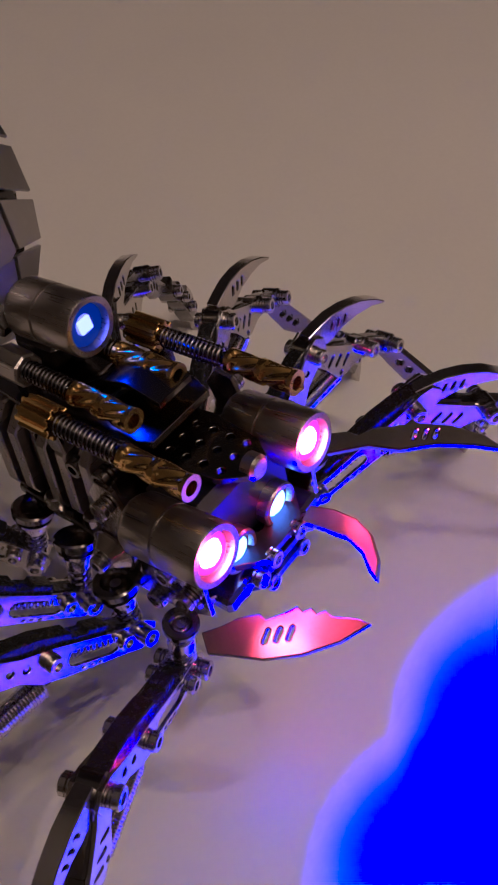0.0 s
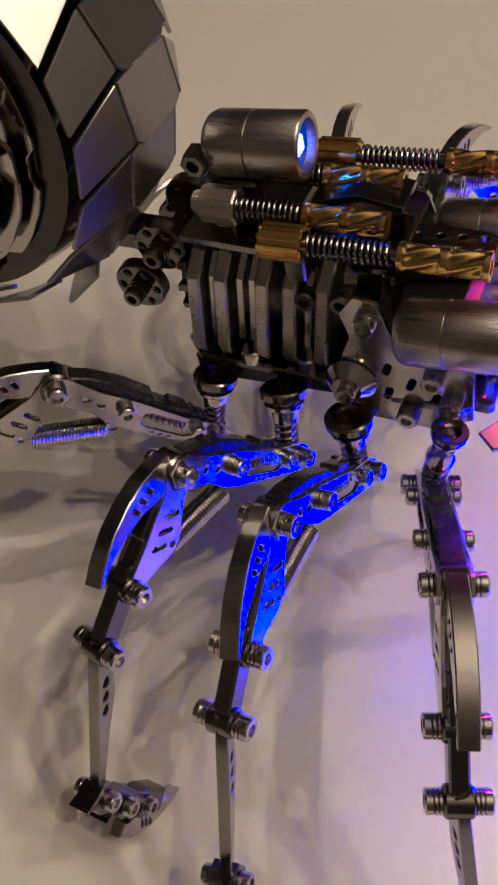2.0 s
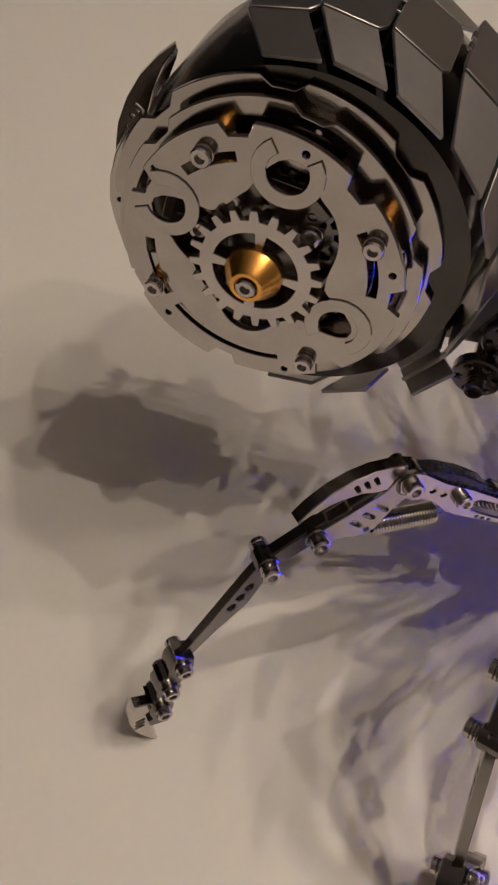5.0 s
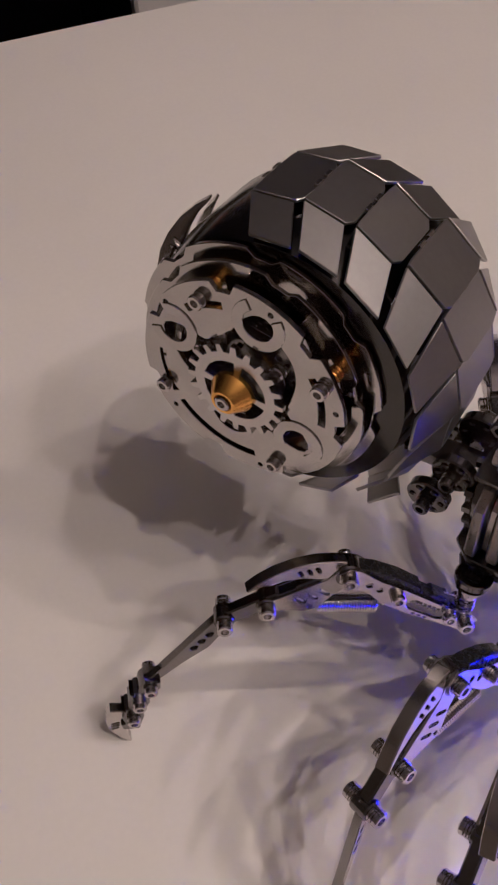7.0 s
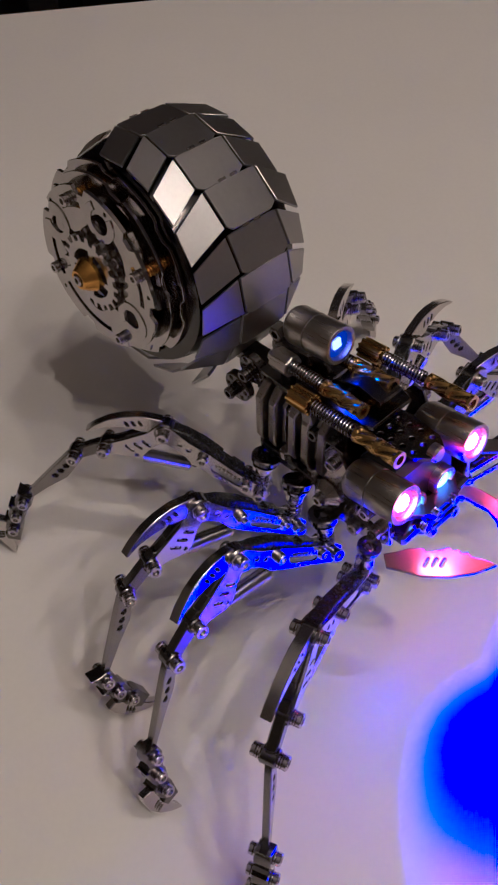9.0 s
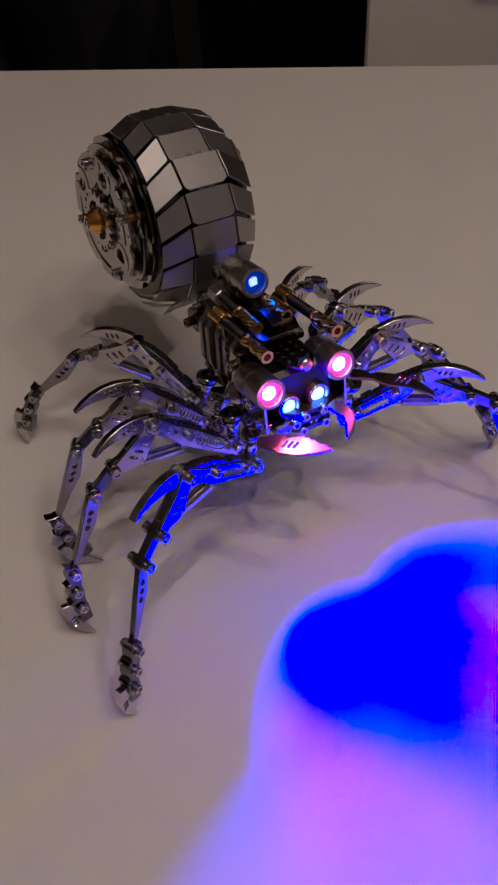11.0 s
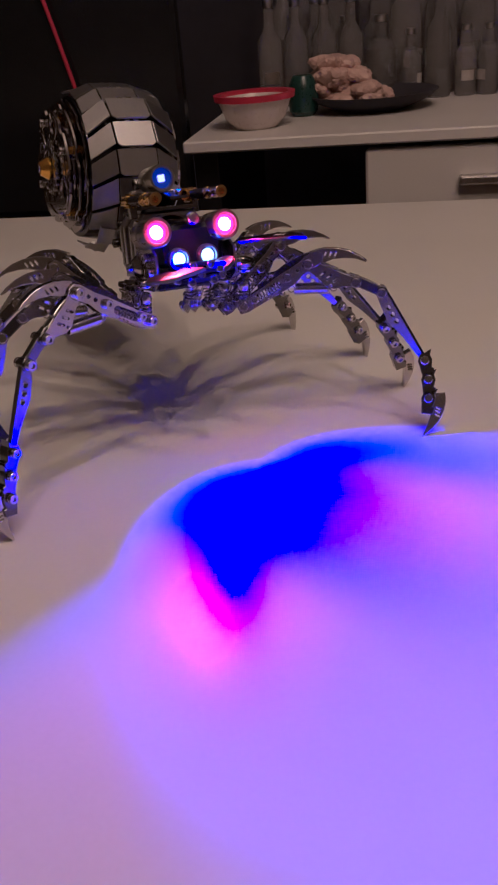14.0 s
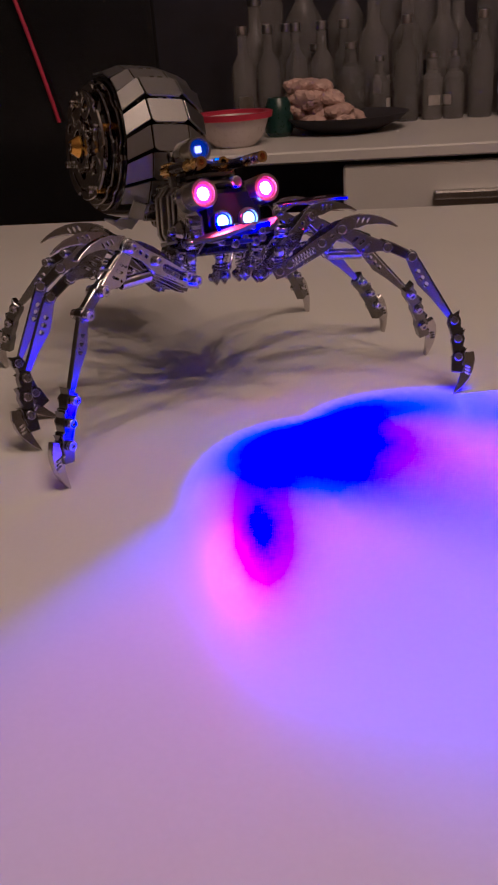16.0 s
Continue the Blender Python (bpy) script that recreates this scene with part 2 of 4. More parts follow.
# sideboard behind the table
sideboard = tagged(new("sideboard"), "long white sideboard with drawers behind the table", "sideboard")
sideboard.matrix_basis = room @ pose(0, 0.70, -0.722)
part("top_board", box(1.5, 0.42, 0.014, 0.002), WHITE, sideboard, m=pose(0.57, 0.21, 0.737))
# carcass black: shade in the gaps round the drawers put into its colour
part("carcass", box(1.26, 0.38, 0.66, 0.002), SCREEN_AND_SHADE, sideboard, m=pose(0.68, 0.22, 0.39))
for k in range(2):
    for j in range(3):
        part("drawer_front", box(0.60, 0.02, 0.213, 0.003), WHITE, sideboard, m=pose(0.337 + 0.61 * k, 0.018, 0.6165 - 0.218 * j))
        part("drawer_handle", box(0.40, 0.016, 0.010, 0.002), LID, sideboard, m=pose(0.345 + 0.61 * k, 0.001, 0.686 - 0.218 * j))
part("side_panel", box(0.02, 0.38, 0.748, 0.002), WHITE, sideboard, m=pose(1.31, 0.22, 0.356))
part("plinth", box(1.24, 0.34, 0.078, 0.002), SCREEN_AND_SHADE, sideboard, m=pose(0.68, 0.22, 0.021))
part("leg", box(0.03, 0.36, 0.748, 0.002), SCREEN_AND_SHADE, sideboard, m=pose(-0.16, 0.21, 0.356))

# black screen on its stand
tv = tagged(new("television"), "large switched-off black television on a dark stand", "television")
tv.matrix_basis = room @ pose(-0.72, 0.86, -0.74)
part("panel", box(1.02, 0.03, 0.66, 0.006), SCREEN_AND_SHADE, tv, m=pose(0, 0, 0.98))
part("stand", box(0.5, 0.18, 0.64, 0.006), NEAR_BLACK, tv, m=pose(0, 0.03, 0.32))
part("neck", box(0.10, 0.04, 0.06, 0.004), SCREEN_AND_SHADE, tv, m=pose(0, 0.01, 0.65))

# red cable that hangs beside the screen
bm, last = bmesh.new(), None
for k in range(25):
    f = k / 24
    mid = Vector((-0.475 + 0.125 * f ** 0.6, 0.0, 0.42 - 0.36 * f))
    ring = [bm.verts.new(mid + Vector((0.0028 * math.cos(b), 0.0028 * math.sin(b), 0))) for b in (j * math.tau / 8 for j in range(8))]
    if last:
        for j in range(8):
            bm.faces.new((last[j], last[(j + 1) % 8], ring[(j + 1) % 8], ring[j]))
    last = ring
tagged(part("cable", bm, RED, None, m=room @ pose(0, 0.836, 0)), "thin red cable hanging in front of the television", "cable")

# things on the sideboard
dish = tagged(new("bowl"), "red-rimmed cream oval ceramic bowl on the sideboard", "bowl")
dish.matrix_basis = room @ pose(-0.104, 0.79, 0.0222)
part("body", lathe([(0, 0), (0, 0.026), (0.012, 0.038), (0.036, 0.047), (0.036, 0.043), (0.014, 0.033), (0.004, 0)], 36, None, "z"), CREAM, dish)
part("rim", lathe([(0.034, 0.0475), (0.034, 0.0505), (0.041, 0.0515), (0.041, 0.0435), (0.036, 0.0435), (0.034, 0.0475)], 36, None, "z"), RED, dish)
plate = tagged(new("dish"), "wide shallow black dish under seashells on the sideboard", "dish")
plate.matrix_basis = room @ pose(0.038, 0.90, 0.0222)
part("body", lathe([(0, 0), (0, 0.045), (0.012, 0.075), (0.022, 0.088), (0.022, 0.084), (0.01, 0.06), (0.006, 0)], 36, None, "z"), NEAR_BLACK, plate)
pick = random.Random(11)


def shell_mesh(seed):
    """A ribbed fan-like seashell."""
    bm = bmesh.new()
    bmesh.ops.create_icosphere(bm, subdivisions=3, radius=0.017)
    for v in bm.verts:
        a = math.atan2(v.co.y, v.co.x)
        v.co *= 1 + 0.09 * math.cos(9 * a + seed) + 0.12 * noise.noise(v.co * 60 + Vector((seed, 0, 0)))
        v.co.z *= 0.55
        v.co.x *= 1.25
    return finish("seashell", bm, SHELL)


SHELLS = [shell_mesh(k * 3.7) for k in range(4)]
for k in range(44):
    lay = 0 if k < 18 else 1 if k < 30 else 2 if k < 38 else 3
    r, a = pick.uniform(0.0, (0.066, 0.046, 0.036, 0.022)[lay]), pick.uniform(0, math.tau)
    ob = put("seashell", SHELLS[k % 4], None, room @ pose((0.018, -0.002, -0.006, -0.010)[lay] + r * math.cos(a), 0.90 + 0.8 * r * math.sin(a), 0.036 + 0.015 * lay, pick.uniform(-30, 30), pick.uniform(-30, 30), pick.uniform(0, 360)))
    tagged(ob, "ribbed pinkish seashell heaped in the black dish", "seashell", "seashells in the dish")

# crowded dark bottles at the back of the sideboard
def bottle_meshes(r, h):
    glass = finish("body", lathe([(0, 0), (0, r * 0.94), (0.004, r), (h * 0.62, r), (h * 0.74, r * 0.45), (h * 0.93, r * 0.36), (h * 0.93, 0)], 20, None, "z"), JARGLASS)
    cap = finish("cap", lathe([(h * 0.92, 0), (h * 0.92, r * 0.42), (h * 0.99, r * 0.42), (h, r * 0.36), (h, 0)], 16, None, "z"), LID)
    bm, last = bmesh.new(), None
    for k in range(7):
        b = radians(-33 + 11 * k)
        pair = [bm.verts.new(((r + 0.0006) * math.cos(b), (r + 0.0006) * math.sin(b), h * f)) for f in (0.22, 0.22 + 0.9 * r / h)]
        if last:
            bm.faces.new((last[0], pair[0], pair[1], last[1]))
        last = pair
    bmesh.ops.solidify(bm, geom=bm.faces[:], thickness=0.0005)
    tag = finish("paper_label", bm, TAGPAPER)
    return glass, cap, tag


SIZES = [(0.024, 0.18), (0.018, 0.14), (0.029, 0.23), (0.021, 0.11), (0.015, 0.09), (0.026, 0.27)]
KINDS = [bottle_meshes(*size) for size in SIZES]
jar = tagged(new("jar"), "small dark green glazed jar beside the red-rimmed bowl", "jar")
jar.matrix_basis = room @ pose(-0.052, 0.872, 0.0222)
part("body", lathe([(0, 0), (0, 0.014), (0.006, 0.019), (0.03, 0.021), (0.044, 0.016), (0.05, 0.013), (0.05, 0.010), (0.04, 0.011), (0.008, 0.012), (0.008, 0)], 24, None, "z"), GREEN, jar)
for row in range(3):
    x = -0.13 + 0.01 * row
    while x < 0.62:
        kind = pick.choice(((1, 3, 4), (0, 1, 3), (0, 2, 5))[row])
        r = SIZES[kind][0]
        x += r + pick.uniform(0.0005, 0.006)
        ob = tagged(new("bottle"), "dark smoky bottle with a metal cap behind the seashells", "bottle", "bottles on the sideboard")
        ob.matrix_basis = room @ pose(x, 0.985 + 0.052 * row, 0.0222, 0, 0, pick.uniform(-160, -20))
        body = put("body", KINDS[kind][0], ob)
        put("cap", KINDS[kind][1], body)
        if pick.random() < 0.5:
            put("paper_label", KINDS[kind][2], body)
        x += r

# ---- spider ----
spider = tagged(new("mechanical_spider"), "mechanical steel spider model with glowing LED eyes on white table", "spider model")
BODY = pose(-0.040, 0.002, 0.083, -4, -13, 0)


def screw_mesh(name, r, h, mat=STEEL, washers=2):
    """A socket screw along y: the washers below, the head above, a hex recess."""
    bm = bmesh.new()
    y, prof = 0.0, [(0, 0)]
    for k in range(washers):
        prof += [(y, r * 0.9), (y + 0.1 * h, r * 1.02), (y + 0.38 * h, r * 1.02), (y + 0.48 * h, r * 0.82)]
        y += 0.5 * h
    prof += [(y, r * 0.93), (y + 0.12 * h, r), (y + 0.8 * h, r), (y + h, r * 0.86), (y + h, r * 0.52), (y + 0.45 * h, r * 0.5), (y + 0.45 * h, 0)]
    lathe(prof, 18, bm, "y")
    return finish(name, bm, mat, 28)


SCREW = screw_mesh("screw", 2.1 * MM, 1.45 * MM)
SCREW_S = screw_mesh("screw", 1.9 * MM, 1.5 * MM, STEEL, 1)
SCREW_D = screw_mesh("screw", 2.1 * MM, 2.0 * MM, DARK)
HEAD_Y = Matrix.Rotation(math.pi, 4, "Z")


def both_heads(parent, x, z, half, mesh=SCREW, frame_m=None):
    """A screw head on either face of a plate pair."""
    base = frame_m or Matrix()
    put("screw", mesh, parent, base @ pose(x, half, z))
    put("screw", mesh, parent, base @ pose(x, -half, z) @ HEAD_Y)


# --- leg meshes: x along the limb, y across it, z towards its back ---
def femur_plate_mesh():
    out = [(-3.5, -2.5), (0, -3.6), (8, -3.8), (20, -4.4), (25, -4.2), (30, -2.6), (36, -2.8), (39.5, -2.6), (41.3, 0), (40, 2.8), (37, 3.4), (30, 2.6), (22, 2.8), (8, 2.2), (0, 2.8), (-3, 2)]
    holes = [slot(12.5 * MM, -0.8 * MM, 13 * MM, 3.6 * MM, 0), circle(28.5 * MM, 0, 0.9 * MM), circle(32 * MM, 0.2 * MM, 0.9 * MM)]
    holes += [slot((11 + 2 * k) * MM, -3.45 * MM, 1.2 * MM, 0.6 * MM, 0, 2) for k in range(3)]
    return finish("femur_plate", flat([(x * MM, z * MM) for x, z in out], holes, 0.9 * MM), STEEL)


def femur_cover_mesh():
    pts = [(2, 2.4), (9, 2.6), (9.5, 4.0), (14, 4.2), (14.4, 3.4), (18, 3.6), (18.5, 4.6), (26, 5.2), (33, 4.6), (37, 3.4), (36, 2.2), (28, 2.2), (20, 1.8), (8, 1.6), (2, 1.4)]
    return finish("femur_cover", flat([(x * MM, z * MM) for x, z in pts], (), 4.2 * MM, bev=0.0003), BLACK)


def claw_mesh():
    top = [(0.5, 3.6), (4, 4.4), (8, 5.0), (13, 4.6), (18, 3.2), (22.5, 0.8), (25.5, -1.6)]
    low = [(25.0, -2.0), (21, -0.4), (16, 0.2), (11, 0.0), (7.5, -1.2), (5, -1.4), (3.5, 0.6), (0, 0)]
    holes = [slot((7.6 + 2.2 * k) * MM, (2.2 - 0.2 * k) * MM, 2.4 * MM, 0.8 * MM, 1.1) for k in range(3)]
    return finish("claw", flat([(x * MM, z * MM) for x, z in top + low], holes, 3.4 * MM, bev=0.0002), STEEL)


def knee_plate_mesh():
    out = [(-3, 0), (-2, 2.6), (1, 3.2), (5, 1.8), (14, 1.5), (20, 1.6), (24, 1.4), (25, 0), (24, -1.6), (19, -3.4), (15, -6.2), (11.5, -6.8), (6, -4.2), (1, -3.0), (-2, -2.4)]
    holes = [slot((7.5 + 3.2 * k) * MM, -2.2 * MM, 3.6 * MM, 1.1 * MM, 1.15) for k in range(3)] + [circle(12.8 * MM, -5.4 * MM, 0.7 * MM, 8)]
    return finish("knee_plate", flat([(x * MM, z * MM) for x, z in out], holes, 0.9 * MM), STEEL)


def shin_bar_mesh():
    pts = [(3, -1.6), (3, 1.4), (8, 2.4), (13, 2.4), (13.6, 1.6), (18, 1.7), (18.6, 2.5), (25, 2.6), (32, 2.2), (36, 1.6), (36.5, -1), (34, -2.2), (20, -1.8)]
    bm = flat([(x * MM, z * MM) for x, z in pts], (), 3.4 * MM, bev=0.0004)
    for x in (0, 22.4, 34.4):
        lathe([(-2.5 * MM, 0), (-2.5 * MM, 2.3 * MM), (-2.1 * MM, 2.7 * MM), (2.1 * MM, 2.7 * MM), (2.5 * MM, 2.3 * MM), (2.5 * MM, 0)], 16, bm, "y")
        bmesh.ops.translate(bm, verts=bm.verts[-(16 * 4 + 2):], vec=(x * MM, 0, 0))
    return finish("leg", bm, DARK)


def shin_blade_mesh():
    out = [(-2.5, -1.6), (-2.5, 1.6), (0, 2.4), (5, 2.4), (36, 1.1), (36, -0.9), (22, -2.6), (13, -4.6), (6, -3.6), (0, -2.4)]
    holes = [circle((8 + 3.4 * k) * MM, (-0.7 - 0.05 * k) * MM, 1.15 * MM, 12) for k in range(3)]
    return finish("shin_blade", flat([(x * MM, z * MM) for x, z in out], holes, 2.2 * MM, bev=0.0002), DIM)


def foot_joint_mesh():
    out = [(-4.5, 3.6), (-2.0, 2.6), (0, 3.2), (3.5, 2.4), (4.0, 3.4), (7, 2.6), (7, -2.2), (3, -2.6), (0, -3.0), (-3, -1.8), (-3.2, 0.6)]
    return finish("foot_joint", flat([(x * MM, z * MM) for x, z in out], (), 5.2 * MM, bev=0.0003), DARK)


def foot_claw_mesh():
    out = [(-3, 2.2), (1, 3.2), (5, 2.9), (10, 1.2), (14, -1.4), (17.5, -4.8), (16.6, -5.0), (12, -3.6), (7, -2.6), (2, -2.4), (-2, -2.6)]
    holes = [slot((4.5 + 1.5 * k) * MM, 0.2 * MM, 2.4 * MM, 0.6 * MM, 1.2, 2) for k in range(3)]
    return finish("foot_claw", flat([(x * MM, z * MM) for x, z in out], holes, 3.0 * MM, bev=0.0003), STEEL)


FEMUR, COVER, CLAW, KNEE, SHIN, BLADE, JOINT, TOE = femur_plate_mesh(), femur_cover_mesh(), claw_mesh(), knee_plate_mesh(), shin_bar_mesh(), shin_blade_mesh(), foot_joint_mesh(), foot_claw_mesh()
KNEE_CAP = finish("knee_cap", lathe([(-2.5 * MM, 0), (-2.5 * MM, 3.2 * MM), (-2.0 * MM, 3.7 * MM), (2.0 * MM, 3.7 * MM), (2.5 * MM, 3.2 * MM), (2.5 * MM, 0)], 20, None, "y"), DARK)
SPRING_IN = finish("spring", coil(12 * MM, 1.5 * MM, 0.32 * MM, 8), STEEL)
hook = coil(15.5 * MM, 2.3 * MM, 0.38 * MM, 22, 10, 5)
for x0 in (-1.6 * MM, 17.1 * MM):
    join(hook, coil(0.4 * MM, 1.4 * MM, 0.3 * MM, 1, 12, 5), pose(x0, 0, 0, 0, 0, 90))
SPRING_OUT = finish("tension_spring", hook, STEEL)
SPRING_HIP = finish("spring", coil(8.5 * MM, 2.3 * MM, 0.42 * MM, 5.5), STEEL)
HIP_RING = finish("hip_ring", lathe([(-1 * MM, 2.6 * MM), (-1 * MM, 4.5 * MM), (-0.6 * MM, 4.9 * MM), (0.8 * MM, 4.9 * MM), (1.2 * MM, 4.5 * MM), (1.2 * MM, 3.0 * MM), (0.6 * MM, 2.4 * MM), (-1 * MM, 2.6 * MM)], 24, None, "z"), DARK)
HIP_NUT = finish("hip_nut", lathe([(-3.6 * MM, 0), (-3.6 * MM, 3.4 * MM), (-2.9 * MM, 4.1 * MM), (-2.2 * MM, 4.2 * MM), (-2.0 * MM, 3.2 * MM), (-1.2 * MM, 3.2 * MM), (-0.9 * MM, 2.4 * MM), (-0.9 * MM, 1.3 * MM), (0.3 * MM, 1.2 * MM), (0.3 * MM, 0)], 20, None, "z"), STEEL)
HIP_BALL = finish("hip_post", lathe([(0, 0), (0, 1.5 * MM), (7 * MM, 1.5 * MM), (7.5 * MM, 2.6 * MM), (9.5 * MM, 2.9 * MM), (11.4 * MM, 2.2 * MM), (12 * MM, 0)], 16, None, "z"), STEEL)


def leg(lean, hip, a, k, d, f, tip, swing=0.0):
    """One leg from its hip ring over the joints a (femur root), k (knee), d (shin end), f (foot) to its tip on the table."""
    hip, a, k, d, f, tip = (Vector(p) for p in (hip, a, k, d, f, tip))
    flatdir = Vector((d.x - k.x, d.y - k.y, 0)).normalized()
    across = flatdir.cross(Vector((0, 0, 1)))
    if across.x < 0:
        across = -across
    lean = radians(lean)
    dorsal = math.cos(lean) * Vector((0, 0, 1)) - math.sin(lean) * across
    shift = -4.6 * MM * (math.cos(lean) * across + math.sin(lean) * Vector((0, 0, 1)))
    a, k, d, f = a + shift, k + shift, d + shift, f + shift * 0.6
    base = along(k, d, dorsal)
    ob = put("leg", SHIN, spider, base, "dark steel shin bar with bright claw, plates and springs")
    inv = base.inverted()

    def sub(name, me, m):
        return put(name, me, ob, inv @ m)
    femur = along(a, k, dorsal)
    for y in (-2.5 * MM, 2.5 * MM):
        sub("femur_plate", FEMUR, femur @ pose(0, y, 0))
    sub("femur_cover", COVER, femur)
    sub("spring", SPRING_IN, femur @ pose(6.5 * MM, 0, -0.8 * MM))
    for x in (0, 5.5, 23):
        for y, turn in ((2.9 * MM, 0), (-2.9 * MM, 180)):
            sub("screw", SCREW_S if x else SCREW, femur @ pose(x * MM, y, 0, 0, 0, turn))
    sub("knee_cap", KNEE_CAP, base)
    for x in (0, 22.4, 34.4):
        for y, turn in ((2.5 * MM, 0), (-2.5 * MM, 180)):
            sub("screw", SCREW, base @ pose(x * MM, y, 0, 0, 0, turn))
    for y in (-2.0 * MM, 2.0 * MM):
        sub("knee_plate", KNEE, base @ pose(0, y, 0))
    level = along(k + 1.2 * MM * dorsal, k + flatdir * 0.1 + dorsal * 0.004 - across * swing, dorsal)
    sub("claw", CLAW, level)
    s0 = base @ Vector((13.6 * MM, 0, -6.6 * MM))
    s1 = femur @ Vector((22 * MM, 0, -6.0 * MM))
    sub("tension_spring", SPRING_OUT, along(s0, s1, dorsal) @ pose(((s1 - s0).length - 15.5 * MM) / 2, 0, 0))
    sub("shin_blade", BLADE, along(d, f, Vector((0, 0, 1)) - 0.1 * across))
    # the foot: three knuckles that bend towards the tip, then the toe claw
    reach = tip - f
    way = reach.normalized()
    back = flatdir - way * flatdir.dot(way)
    back.normalize()
    marks = [f, f + 0.25 * reach + back * 1.6 * MM, f + 0.5 * reach + back * 1.8 * MM]
    for j, p in enumerate(marks):
        nxt = marks[j + 1] if j < 2 else tip
        m = along(p, nxt, back)
        sub("foot_joint", JOINT, m)
        for y, turn in ((2.6 * MM, 0), (-2.6 * MM, 180)):
            sub("screw", SCREW_S, m @ pose(0, y, 0, 0, 0, turn))
    m = along(marks[2], tip, back)
    sub("foot_claw", TOE, m @ pose((tip - marks[2]).length - 17.0 * MM, 0, 4.6 * MM))
    # the hip: ring, nut, post and spring down to the femur
    down = Matrix.Translation(hip) @ (hip - a).normalized().to_track_quat("Z", "X").to_matrix().to_4x4()
    ring = down @ Matrix.Scale(0.72 if hip.x > -0.005 else 1.0, 4)
    sub("hip_ring", HIP_RING, ring)
    sub("hip_nut", HIP_NUT, ring)
    length = (hip - a).length
    sub("spring", SPRING_HIP, down @ pose(0, 0, -length + 1.5 * MM, 0, -90, 0))
    sub("hip_post", HIP_BALL, down @ pose(0, 0, -length))
    return ob


LEGS = [
    (5, (-0.003, -0.022, 0.0770), (0.0010, -0.0215, 0.0610), (0.0085, -0.0520, 0.0817), (0.0195, -0.0773, 0.0617), (0.0305, -0.0926, 0.0334), (0.0347, -0.1015, 0), 0.009),
    (19, (-0.022, -0.020, 0.0690), (-0.0140, -0.021, 0.0570), (-0.0230, -0.0508, 0.0788), (-0.0197, -0.0803, 0.0607), (-0.0139, -0.0988, 0.0303), (-0.0059, -0.1003, 0)),
    (17, (-0.037, -0.016, 0.0660), (-0.0290, -0.022, 0.0550), (-0.0426, -0.0485, 0.0789), (-0.0453, -0.0769, 0.0594), (-0.0434, -0.0944, 0.0273), (-0.0366, -0.0828, 0)),
    (14, (-0.053, -0.014, 0.0610), (-0.0490, -0.021, 0.0490), (-0.0764, -0.0368, 0.0707), (-0.0986, -0.0584, 0.0573), (-0.1135, -0.0761, 0.0329), (-0.1197, -0.0844, 0)),
    (8, (-0.006, 0.025, 0.0750), (-0.0040, 0.022, 0.0560), (0.0087, 0.0486, 0.0728), (0.0273, 0.0738, 0.0593), (0.0462, 0.0840, 0.0306), (0.0549, 0.0776, 0)),
    (15, (-0.022, 0.023, 0.0660), (-0.0160, 0.020, 0.0530), (-0.0175, 0.0490, 0.0750), (-0.0115, 0.0765, 0.0580), (0.0130, 0.0860, 0.0370), (0.0074, 0.1004, 0)),
    (15, (-0.037, 0.020, 0.0630), (-0.0310, 0.020, 0.0510), (-0.0415, 0.0475, 0.0745), (-0.0450, 0.0740, 0.0585), (-0.0360, 0.0930, 0.0310), (-0.0358, 0.1067, 0)),
    (12, (-0.053, 0.018, 0.0580), (-0.0490, 0.018, 0.0460), (-0.0660, 0.0370, 0.0700), (-0.0800, 0.0630, 0.0580), (-0.0910, 0.0820, 0.0320), (-0.0956, 0.0951, 0)),
]
for joints in LEGS:
    leg(*joints)

# --- LED barrels ---
BARREL = finish("barrel", lathe([(-19 * MM, 0), (-19 * MM, 4.6 * MM), (-18.4 * MM, 5.4 * MM), (-17 * MM, 6.1 * MM), (-10.3 * MM, 6.1 * MM), (-10.2 * MM, 5.7 * MM), (-9.6 * MM, 5.7 * MM), (-9.5 * MM, 6.1 * MM), (-0.5 * MM, 6.1 * MM), (0, 5.8 * MM), (0, 4.7 * MM), (-1.8 * MM, 4.4 * MM), (-2.0 * MM, 3.4 * MM), (-2.0 * MM, 0)], 40), BRUSHED)
SMALL_BARREL = finish("barrel", lathe([(-11 * MM, 0), (-11 * MM, 4.4 * MM), (-0.4 * MM, 4.7 * MM), (0, 4.4 * MM), (0, 3.7 * MM), (-1.2 * MM, 3.4 * MM), (-1.3 * MM, 0)], 32), BRUSHED)


def lens_mesh(name, r, mat, dome=0.6):
    return finish(name, lathe([(0, r), (0.35 * r * dome, r * 0.86), (0.6 * r * dome, r * 0.55), (0.7 * r * dome, 0)], 24), mat)


def led_eye(m, barrel_me, r, core, rim, label):
    ob = put("led_barrel", barrel_me, spider, m, label)
    back = -1.9 * MM if r > 4 * MM else -1.2 * MM
    put("glow_ring", finish("glow_ring", lathe([(0, r * 0.84), (0, r * 0.6), (0.3 * MM, r * 0.6), (0.3 * MM, r * 0.84), (0, r * 0.84)], 28), rim), ob, pose(back + 0.2 * MM, 0, 0))
    put("lens", lens_mesh("lens", r * (0.58 if r > 4.5 * MM else 0.72), core), ob, pose(back + 0.3 * MM, 0, 0))
    return ob


